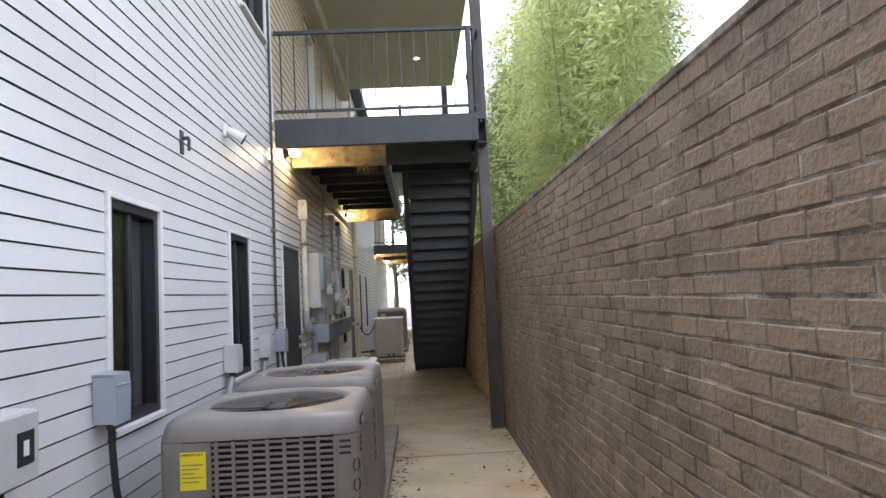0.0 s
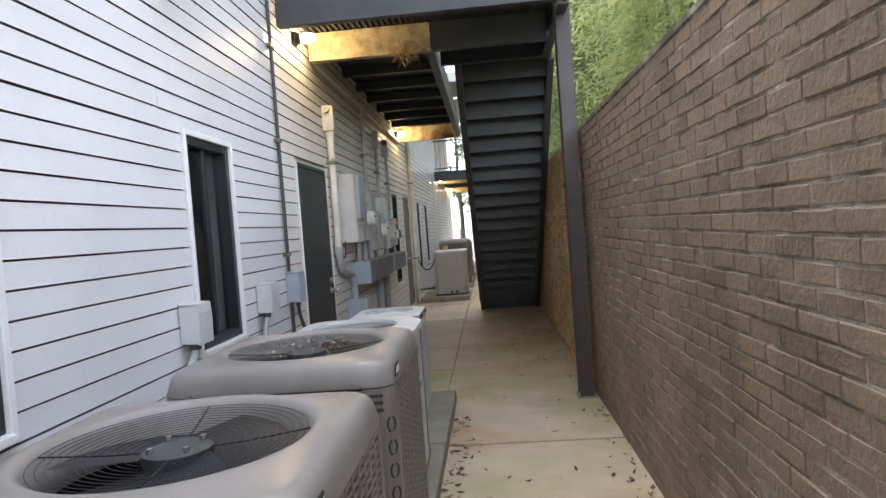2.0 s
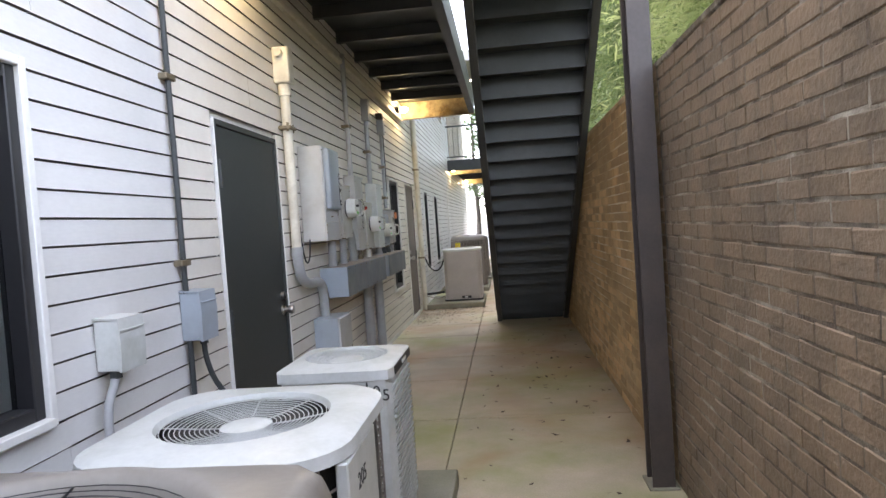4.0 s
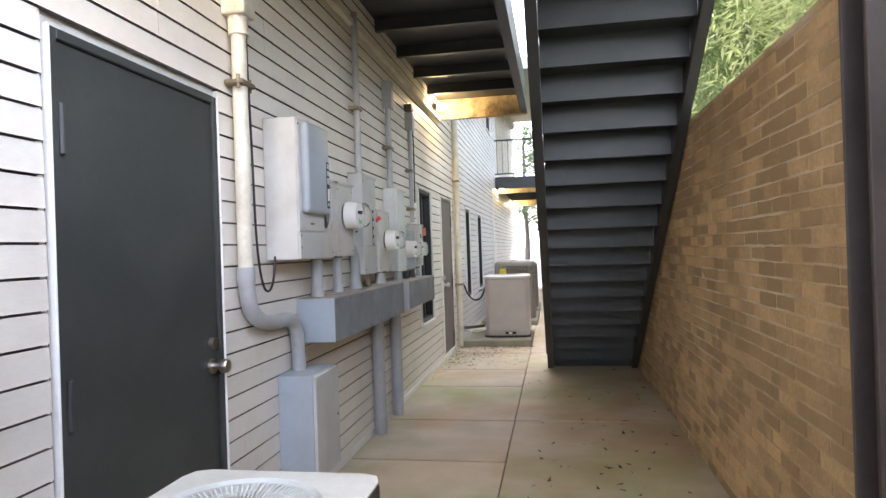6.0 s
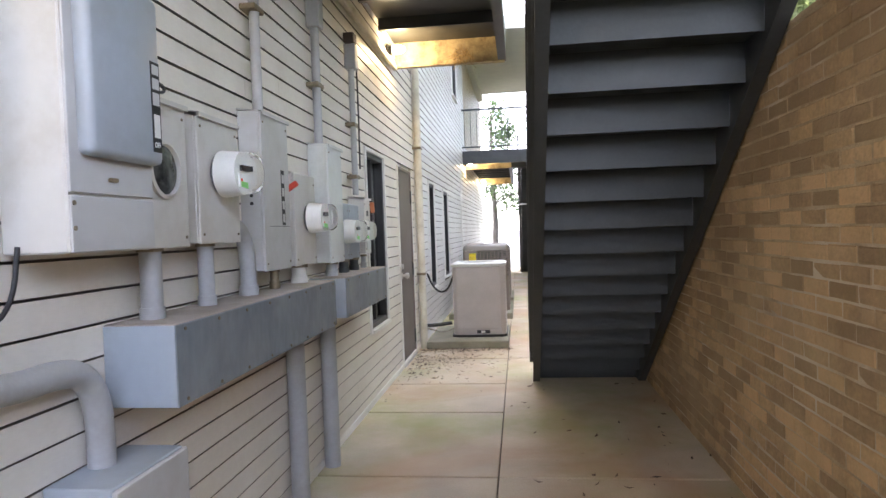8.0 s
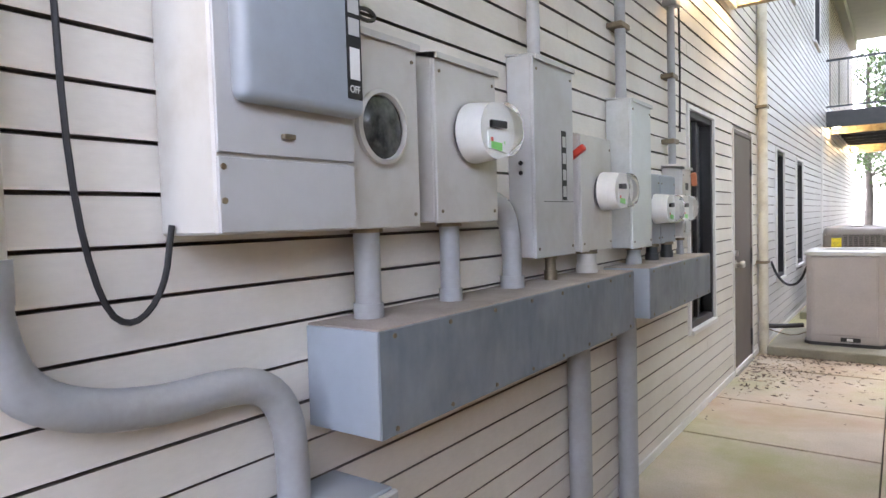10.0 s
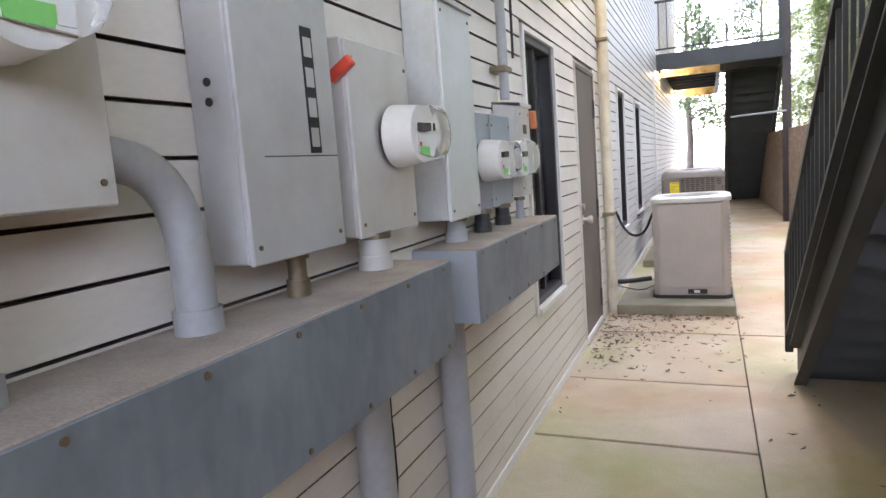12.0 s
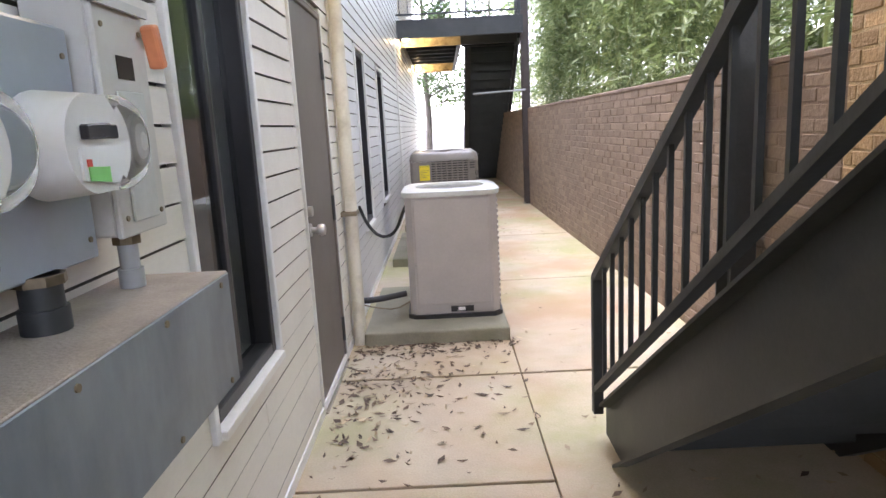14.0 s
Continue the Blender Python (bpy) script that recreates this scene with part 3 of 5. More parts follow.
# ---- setting: brick walls ----
def brick_wall(name, origin, turn, length, height, material, mortar, label, near=(0, 0, 0), thick=0.28):
    """A running-bond wall along local y whose face looks to -x; near: stretch (y0, y1, top) built of single bricks."""
    w = tagged(part(name, box(0.0045, thick, 0, length, -0.1, height - 0.004), mortar), label, "wall", kind="structure")
    w.matrix_basis = pose(*origin, 0, 0, turn)
    L, C = 0.2035, 0.0655
    proto = {}

    def brick_bm(l, bm, at=(0, 0, 0), lean=0.0):
        x0, x1, y0, y1, z0, z1 = at[0] + lean, at[0] + 0.05, at[1] + 0.0035, at[1] + l - 0.0035, at[2] + 0.004, at[2] + C - 0.004

        def j(amount):
            return random.uniform(-amount, amount)
        ym, c = (y0 + y1) / 2 + j(0.02), 0.004
        outer = [(y0, z0), (ym, z0), (y1, z0), (y1, z1), (ym, z1), (y0, z1)]
        inner = [(y0 + c, z0 + c), (ym, z0 + c), (y1 - c, z0 + c), (y1 - c, z1 - c), (ym, z1 - c), (y0 + c, z1 - c)]
        a = [bm.verts.new((x0 + j(0.0012), u + j(0.002), v + j(0.0022))) for u, v in inner]
        b = [bm.verts.new((x0 + c + j(0.001), u + j(0.0018), v + j(0.0025))) for u, v in outer]
        d = [bm.verts.new((x1, u, v)) for u, v in outer]
        bm.faces.new((a[0], a[1], a[4], a[5]))
        bm.faces.new((a[1], a[2], a[3], a[4]))
        for p, q in ((a, b), (b, d)):
            for i in range(6):
                bm.faces.new((p[i], p[(i + 1) % 6], q[(i + 1) % 6], q[i]))
        return bm

    rest = bmesh.new()
    rows = int(height / C)
    for r in range(rows):
        y = -L / 2 if r % 2 else 0.0
        y += random.uniform(-0.01, 0.01)
        while y < length:
            s, e = max(0, y), min(length, y + L)
            if e - s > 0.03:
                z, lean = r * C, random.uniform(-0.001, 0.0035)
                if near[0] <= s and e <= near[1] and z < near[2]:
                    key = (round(e - s, 2), random.randrange(7))
                    if key not in proto:
                        proto[key] = mesh_of("brick", brick_bm(e - s, bmesh.new()), material)
                    ob = new("brick", proto[key])
                    ob.parent = w
                    ob.matrix_basis = pose(lean, s, z + random.uniform(-0.0015, 0.0015), random.uniform(-0.35, 0.35), 0, random.uniform(-0.4, 0.4))
                else:
                    brick_bm(e - s, rest, (0, s, z + random.uniform(-0.0015, 0.0015)), lean)
            y += L
    tagged(part("bricks", rest, material, w), kind="stuff")
    # flat course that closes the top
    part("cap_course", box(-0.004, thick, 0, length, height - 0.004, height + 0.03, 0.006), mortar, w)
    return w


brick_wall("wall_east_1", (0.90, -8, 0), 0, 16.03, 2.165, BRICK_DARK, MORTAR, "brown-grey brick retaining wall with weathered mortar", (11.0, 13.6, 1.6))
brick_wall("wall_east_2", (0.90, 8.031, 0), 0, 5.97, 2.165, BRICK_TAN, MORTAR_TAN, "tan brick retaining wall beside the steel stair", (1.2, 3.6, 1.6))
brick_wall("wall_east_3", (0.90, 14.003, 0), 0.93, 17.0, 1.64, BRICK_FAR, MORTAR_FAR, "low dusty brown brick retaining wall", (0.5, 2.9, 1.6))


# ---- steel landings, stairs and posts ----
def channel(x0, x1, y, z0, z1, open_to=1, axis="x", t=0.012, f=0.08):
    """A steel channel; web face at y, flanges towards open_to."""
    s = open_to
    prof = [(y, z0), (y + s * f, z0), (y + s * f, z0 + t), (y + s * t, z0 + t), (y + s * t, z1 - t), (y + s * f, z1 - t), (y + s * f, z1), (y, z1)]
    return prism(prof, axis, x0, x1)


def landing(at, label):
    g = thing("steel_landing", at, label, "landing", "stair landings")
    part("front_beam", channel(-1.40, 0.74, 0, 3.07, 3.36), STEEL, g)
    part("deck", box(-1.41, 0.84, 0.085, 1.68, 3.315, 3.375), STEEL, g)
    part("walkway_deck", box(-1.41, -0.27, 1.68, 6.80, 3.315, 3.375), STEEL, g)
    bm = bmesh.new()
    for k in range(42):
        x = -1.40 + 0.053 * k
        box(x, x + 0.027, 0.1, 1.68, 3.285, 3.317, bm=bm)
    part("corrugated_pan", bm, STAIR_UNDER, g)
    # One cross beam: lamp light put into its pale end, rest left charcoal
    part("lit_beam", channel(-1.40, -0.29, 0.90, 3.03, 3.28), LIT_RUST_STEEL, g, "rusty end of the cross beam, lamp light put into its cream colour")
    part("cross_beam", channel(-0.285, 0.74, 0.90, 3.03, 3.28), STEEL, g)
    part("end_beam", channel(-1.40, -0.285, 6.80, 3.05, 3.37, -1), LIT_RUST_STEEL, g, "rusty end beam, lamp light put into its cream colour")
    part("edge_beam", channel(0.95, 6.78, -0.27, 3.06, 3.37, -1, "y"), STEEL, g)
    part("side_beam", channel(0.09, 1.68, 0.84, 3.06, 3.37, -1, "y"), STEEL, g)
    part("rear_beam", channel(-0.25, 0.75, 1.69, 3.07, 3.36, -1), STEEL, g)
    for k in range(7):
        y = 1.55 + 0.74 * k
        part("joist", channel(-1.40, -0.285, y, 3.205, 3.312, 1, f=0.05, t=0.008), STEEL, g)
    for k in range(4):
        part("bolt", cyl((0.70, -0.012, 3.12 + 0.062 * k), (0.70, 0.002, 3.12 + 0.062 * k), 0.013, 6), STEEL, g)
    # guard rail on the front edge
    part("top_rail", box(-1.40, 0.74, 0.03, 0.07, 4.29, 4.33, 0.004), STEEL, g)
    part("bottom_rail", box(-1.40, 0.74, 0.035, 0.065, 3.44, 3.47, 0.003), STEEL, g)
    first = None
    for k in range(15):
        me = first or mesh_of("baluster", box(-0.006, 0.006, 0.044, 0.056, 3.47, 4.29), STEEL)
        first = me
        b = new("baluster", me)
        b.parent = g
        b.location.x = -1.33 + 0.142 * k
    part("rail_post", box(0.66, 0.71, 0.025, 0.075, 3.37, 4.33, 0.004), STEEL, g)
    for y0, y1 in ((0.1, 1.68),):
        part("side_top_rail", box(0.78, 0.82, y0, y1, 4.29, 4.33, 0.004), STEEL, g)
        part("wall_ledger", box(-1.415, -1.37, 0.99, 6.72, 3.02, 3.07, 0.006), CREAM, g, "dirty cream ledger along the wall")
        for k in range(12):
            b = new("baluster", first)
            b.parent = g
            b.location = (0.80, 0.05 + 0.142 * k, 0)
    return g


def stair(at, label):
    """Rises 20 steps towards -y from its foot at the origin."""
    g = thing("steel_stair", at, label, "stair", "steel stairs")
    rise, run, n, w = 0.1585, 0.2295, 20, 1.0
    slope = rise / run
    top_y = -n * run
    for x, inside in ((0.0, 1), (w, -1)):
        prof = [(0.15, 0.0), (0.15, 0.17), (0.11, 0.17), (top_y, 0.235 - top_y * slope), (top_y, -0.10 - top_y * slope), (-0.145, 0.0)]
        part("stringer", prism(prof, "x", x + inside * 0.050, x + inside * 0.062), STEEL, g)
        for dz, y_end in ((-0.10, -0.145), (0.221, 0.10)):
            lip = [(y_end, dz - y_end * slope), (top_y, dz - top_y * slope), (top_y, dz + 0.014 - top_y * slope), (y_end, dz + 0.014 - y_end * slope)]
            part("stringer_flange", prism(lip, "x", x, x + inside * 0.060), STEEL, g)
    tread = mesh_of("tread", prism([(0, 0), (-run + 0.004, 0), (-run + 0.004, -0.022), (-run - 0.012, -0.022), (-run - 0.012, 0.004), (-run - 0.01, rise), (-run, rise), (-run, 0.012), (0.02, 0.012), (0.02, -0.03), (0, -0.03)], "x", 0.064, w - 0.064), STAIR_UNDER)
    for k in range(n):
        t = new("tread", tread)
        t.parent = g
        t.location = (0, -k * run, (k + 1) * rise - 0.02)
    part("first_riser", box(0.064, w - 0.064, -0.006, 0.004, 0.0, rise - 0.02), STAIR_UNDER, g)
    for x in (0.0, w):
        for nm, base, hh in (("handrail", 0.80, 0.045), ("lower_rail", 0.29, 0.03)):
            part(nm, prism([(0.12, base - 0.12 * slope), (top_y, base - top_y * slope), (top_y, base + hh - top_y * slope), (0.12, base + hh - 0.12 * slope)], "x", x - 0.02, x + 0.02), STEEL, g)
        bal = mesh_of("baluster", box(-0.008, 0.008, -0.008, 0.008, 0.30, 0.81), STEEL)
        k = 0
        y = 0.10
        while y > top_y + 0.05:
            if k == 0:
                part("rail_post", box(x - 0.022, x + 0.022, y - 0.022, y + 0.022, 0.2 - y * slope, 0.83 - y * slope, 0.003), STEEL, g)
            else:
                b = new("baluster", bal)
                b.parent = g
                b.location = (x, y, -y * slope)
            y -= 0.125
            k += 1
    return g


def column(x, y, z1, material, label, w=0.13, d=0.18):
    t = 0.014
    g = thing("steel_post", (x, y, 0), label, "steel post", "steel posts")
    part("front_flange", box(-w / 2, w / 2, -d / 2, -d / 2 + t, 0, z1, 0.002), material, g)
    part("back_flange", box(-w / 2, w / 2, d / 2 - t, d / 2, 0, z1, 0.002), material, g)
    part("web", box(-0.006, 0.006, -d / 2 + t, d / 2 - t, 0, z1), material, g)
    part("base_plate", box(-w / 2 - 0.02, w / 2 + 0.02, -d / 2 - 0.02, d / 2 + 0.02, -0.02, 0.012, 0.003), PAD_CONCRETE, g, "pale grouted base plate")
    return g


STAIR = stair((-0.11, 13.92, 0), "dark steel stair with closed treads and a baluster railing")
LAND = landing((0, 7.645, 0.03), "charcoal steel landing with rusty lit beams and a guard rail")
column(0.815, 8.05, 6.0, BROWN_POST, "tall brown-black steel post beside the brick wall", 0.115, 0.15)
column(0.78, 14.67, 6.0, STEEL, "tall dark steel post behind the stair railing")
copy_thing(LAND, pose(-0.03, 22.6, -0.15))
copy_thing(STAIR, pose(-0.155, 28.9, -0.14))
column(0.745, 22.75, 6.0, BROWN_POST, "tall brown-black steel post beside the brick wall")

# breezeway soffits above the landings
for y0, y1 in ((7.65, 14.5), (22.65, 29.6)):
    sof = part("ceiling", box(WX - 0.02, 0.96, y0, y1, 5.95, 6.25, 0.01), SOFFIT)
    tagged(sof, "pale plaster breezeway soffit", "ceiling", kind="structure")
    trim("trim", box(WX - 0.02, WX + 0.16, y0, y1, 5.70, 5.945, 0.004), "dull grey soffit beam along the wall", SOFFIT)


def downlight(x, y):
    g = thing("recessed_downlight", (x, y, 5.95), "small round lit recessed downlight in the soffit", "downlight", "downlights")
    part("rim", loft([ring(r, r, r, z, 24) for r, z in ((0.075, -0.001), (0.075, -0.008), (0.055, -0.010), (0.05, -0.003))]), WHITE_PLASTIC, g, smooth=True)
    part("lens", cyl((0, 0, -0.006), (0, 0, -0.002), 0.055, 24), DOWN_GLOW, g, "glowing warm lens")


downlight(0.18, 12.8)
downlight(-0.7, 25.2)
downlight(0.4, 25.8)


def wall_lamp(x, y, z, power):
    g = thing("bulkhead_lamp", (x, y, z), "small lit caged bulkhead lamp under the landing", "wall lamp", "bulkhead lamps")
    part("backplate", cyl((-0.05, 0, 0), (-0.03, 0, 0), 0.06, 18), DARK_PLASTIC, g, smooth=True)
    part("housing", cyl((-0.03, 0, 0), (0.01, 0, 0), 0.045, 18, 0.04), DARK_PLASTIC, g, smooth=True)
    globe = loft([ring(r, r, r, d, 16) for d, r in ((0.01, 0.036), (0.06, 0.042), (0.10, 0.035), (0.125, 0.018))], True, True)
    bmesh.ops.transform(globe, matrix=pose(0, 0, 0, 0, 90, 0), verts=globe.verts)
    ob = part("lamp_glass", globe, LAMP_GLOW, g, "glowing warm glass", smooth=True)
    ob.visible_shadow = False
    ld = bpy.data.lights.new("bulkhead_bulb", "POINT")
    ld.energy, ld.color, ld.shadow_soft_size = power, (1.0, 0.72, 0.36), 0.04
    bulb = new("bulkhead_bulb", ld)
    bulb.location = (x + 0.065, y, z)


wall_lamp(WX + 0.06, 8.15, 3.15, LAMP)
wall_lamp(WX + 0.06, 14.05, 3.17, LAMP)
wall_lamp(WX + 0.06, 23.1, 2.98, LAMP)
wall_lamp(WX + 0.06, 29.0, 2.98, LAMP)


# ---- air conditioners ----
def moved(bm, m):
    bmesh.ops.transform(bm, matrix=m, verts=bm.verts)
    return bm


def fan_set(g, R, z, blades=4, depth=0.10, guard=STEEL, spokes=0, rings_n=9, hub_mat=None, hub=0.075, blade_mat=DARK_PLASTIC, wire_r=0.0017, sweep=1.0):
    """Wire guard, fan blades and hub seen through the top opening."""
    cage = None
    for k in reversed(range(rings_n)):
        r = R * (0.22 + 0.78 * (k + 1) / rings_n) - 0.006
        wire = tube([(r * math.cos(a), r * math.sin(a), z - 0.012 - 0.02 * (1 - (r / R) ** 2)) for a in [2 * math.pi * i / 40 for i in range(41)]], wire_r, 4)
        if cage:
            part("guard_ring", wire, guard, cage)
        else:
            cage = part("fan_guard", wire, guard, g)
    spoke = mesh_of("guard_spoke", tube([(r, 0, z - 0.016 - 0.02 * (1 - (r / R) ** 2)) for r in (0.04, R * 0.5, R)], 0.0025, 4), guard)
    for k in range(spokes or 8):
        o = new("guard_spoke", spoke)
        o.parent = cage
        o.matrix_basis = pose(0, 0, 0, 0, 0, 360 * k / (spokes or 8) + 11)
    for k in range(blades):
        a = 2 * math.pi * k / blades + 0.5
        bm = bmesh.new()
        vs = []
        for i in range(6):
            r = 0.05 + (R * 0.9 - 0.05) * i / 5
            w = (0.10 + 0.16 * i / 5) * sweep
            row = []
            for j in range(5):
                th = a + (j / 4 - 0.5) * (w / max(r, 0.09))
                row.append(bm.verts.new((r * math.cos(th), r * math.sin(th), z - depth + (j / 4 - 0.5) * 0.05)))
            vs.append(row)
        for i in range(5):
            for j in range(4):
                bm.faces.new((vs[i][j], vs[i + 1][j], vs[i + 1][j + 1], vs[i][j + 1]))
        part("fan_blade", bm, blade_mat, g, smooth=True)
    cap = loft([ring(r, r, r, zz, 24) for r, zz in ((hub - 0.02, z - depth - 0.05), (hub, z - 0.05), (hub, z - 0.032), (hub - 0.015, z - 0.026))], True, True)
    part("motor_cap", cap, hub_mat or STEEL, g, "round grey motor cap", smooth=True)


def louvred_unit(at, hx, hy, top, label, sticker=False):
    """A louvred steel cabinet under a pillow-shaped cover with a round fan well."""
    g = thing("air_conditioner", at, label, "air conditioner", "condenser units")
    bz = 0.03
    cover_z = top - 0.105
    rad = min(hx, hy) * 0.78
    n = 64
    rings = [ring(rad - 0.03, rad - 0.03, rad - 0.03, top - 0.12, n), ring(rad - 0.012, rad - 0.012, rad - 0.012, top - 0.03, n),
             ring(rad, rad, rad, top - 0.008, n), ring(rad + 0.014, rad + 0.014, rad + 0.014, top - 0.001, n), ring(rad + 0.03, rad + 0.03, rad + 0.03, top, n),
             ring(hx - 0.055, hy - 0.055, 0.07, top - 0.010, n), ring(hx - 0.030, hy - 0.030, 0.075, top - 0.018, n), ring(hx - 0.014, hy - 0.014, 0.08, top - 0.034, n),
             ring(hx - 0.006, hy - 0.006, 0.085, top - 0.055, n), ring(hx + 0.004, hy + 0.004, 0.085, cover_z + 0.006, n), ring(hx + 0.003, hy + 0.003, 0.085, cover_z, n), ring(hx - 0.02, hy - 0.02, 0.08, cover_z - 0.002, n)]
    part("top_cover", loft(rings), AC_GREY, g, "moulded glossy taupe cover", smooth=True)
    part("coil", loft([ring(hx - 0.03, hy - 0.03, 0.08, bz, 32), ring(hx - 0.03, hy - 0.03, 0.08, cover_z, 32)], True, False), COIL, g)
    part("inner_shroud", loft([ring(rad - 0.02, rad - 0.02, rad - 0.02, top - 0.09, 40), ring(rad - 0.05, rad - 0.05, rad - 0.05, top - 0.3, 40)], False, True), FAN_BLACK, g)
    part("base_pan", loft([ring(hx, hy, 0.09, 0.0, 32), ring(hx, hy, 0.09, 0.05, 32), ring(hx - 0.03, hy - 0.03, 0.08, 0.055, 32)], True, True), AC_BODY, g)
    for sx in (-1, 1):
        for sy in (-1, 1):
            prof = [(sx * (hx - 0.11), sy * (hy - 0.002)), (sx * (hx - 0.045), sy * (hy - 0.004)), (sx * (hx - 0.018), sy * (hy - 0.018)), (sx * (hx - 0.004), sy * (hy - 0.045)), (sx * (hx - 0.002), sy * (hy - 0.11)),
                    (sx * (hx - 0.012), sy * (hy - 0.11)), (sx * (hx - 0.04), sy * (hy - 0.04)), (sx * (hx - 0.11), sy * (hy - 0.012))]
            part("corner_post", prism(prof, "z", 0.05, cover_z - 0.004), AC_BODY, g)
    slat_x = mesh_of("louvre", prism([(0, 0), (0.014, -0.003), (0.014, 0.008), (0, 0.0125)], "x", -(hx - 0.11), hx - 0.11), AC_BODY)
    slat_y = mesh_of("louvre", prism([(0, 0), (0.014, -0.003), (0.014, 0.008), (0, 0.0125)], "x", -(hy - 0.11), hy - 0.11), AC_BODY)
    count = int((cover_z - 0.08) / 0.026)
    for k in range(count):
        z = cover_z - 0.022 - 0.026 * k
        for me, m in ((slat_x, pose(0, -hy + 0.001, z)), (slat_x, pose(0, hy - 0.001, z, 0, 0, 180)), (slat_y, pose(hx - 0.001, 0, z, 0, 0, 90))):
            o = new("louvre", me)
            o.parent = g
            o.matrix_basis = m
    m = 9
    ribs_x = mesh_of("louvre_rib", box(-0.0075, 0.0075, -0.004, 0.008, 0.06, cover_z - 0.006, 0.002), AC_BODY)
    for half, where in ((hx, lambda u: pose(u, -hy + 0.002, 0)), (hy, lambda u: pose(hx - 0.002, u, 0, 0, 0, 90))):
        for k in range(m + 1):
            o = new("louvre_rib", ribs_x)
            o.parent = g
            o.matrix_basis = where(-(half - 0.11) + (2 * half - 0.22) * k / m)
    # short slots that wrap the front corner beside the coil
    slot = mesh_of("corner_slot", box(-0.026, 0.026, -0.002, 0.004, -0.006, 0.006, 0.004, 2), DARK_PLASTIC)
    for k in range(3):
        for sx in (-1, 1):
            o = new("corner_slot", slot)
            o.parent = g
            o.matrix_basis = pose(sx * (hx - 0.066), -hy + 0.002, cover_z - 0.03 - 0.026 * k)
            if sticker and sx < 0:
                o.matrix_basis = pose(hx - 0.002, -hy + 0.066, cover_z - 0.03 - 0.026 * k, 0, 0, 90)
    for k in range(4):
        u = -hx + 0.12 + (2 * hx - 0.24) * k / 3
        part("cover_screw", cyl((u, -hy - 0.007, cover_z + 0.008), (u, -hy - 0.002, cover_z + 0.008), 0.006, 8), BRASSY, g)
    fan_set(g, rad - 0.01, top - 0.004, blades=3, depth=0.06, guard=FAN_BLACK, blade_mat=FAN_BLACK, rings_n=13, wire_r=0.0011, spokes=4, sweep=2.0, hub_mat=STEEL, hub=0.085)
    for k in range(4):
        a = math.pi / 4 + math.pi / 2 * k
        part("motor_bolt", cyl((0.065 * math.cos(a), 0.065 * math.sin(a), top - 0.032), (0.065 * math.cos(a), 0.065 * math.sin(a), top - 0.018), 0.008, 6), CHROME, g)
    part("badge", moved(box(-0.036, 0.036, -0.002, 0.002, -0.024, 0.024, 0.001), pose(hx + 0.002, -hy + 0.10, cover_z + 0.045, 4, 0, 90)), INK, g, "small dark maker's badge with pale marks")
    for k in range(4):
        part("badge_mark", moved(box(-0.006, 0.006, -0.001, 0.001, -0.013, 0.013), pose(hx + 0.0055, -hy + 0.076 + 0.016 * k, cover_z + 0.045, 4, 0, 90)), PAPER, g)
    for k in range(4):
        part("corner_mark", moved(tube([(0.017 * math.cos(a), 0, 0.027 * math.sin(a)) for a in [2 * math.pi * i / 12 for i in range(13)]], 0.0045, 4), pose(hx - 0.021, -hy + 0.021, cover_z - 0.14 - 0.085 * k, 0, 0, 45)), INK, g)
    if sticker:
        part("sticker", box(-hx + 0.105, -hx + 0.215, -hy - 0.010, -hy - 0.007, cover_z - 0.20, cover_z - 0.04), YELLOW, g, "yellow energy label")
        part("sticker_backing", box(-hx + 0.035, -hx + 0.235, -hy - 0.006, -hy + 0.004, 0.055, cover_z - 0.004, 0.002), AC_BODY, g, "plain taupe corner panel")
        lettering("ENERGYGUIDE", 0.0145, INK, g, pose(-hx + 0.108, -hy - 0.0105, cover_z - 0.056, 90, 0, 0))
        for k in range(5):
            part("print_line", box(-hx + 0.113, -hx + 0.205 - 0.02 * (k % 3), -hy - 0.0112, -hy - 0.0102, cover_z - 0.096 - 0.018 * k, cover_z - 0.092 - 0.018 * k), BRASSY, g)
    return g


U1 = louvred_unit((-0.70, 4.285, PAD), 0.44, 0.43, 0.91, "taupe louvred air conditioner with a yellow label on a pad", sticker=True)
U2 = louvred_unit((-0.71, 5.455, PAD), 0.435, 0.43, 0.92, "taupe louvred air conditioner with leaves on its fan guard")


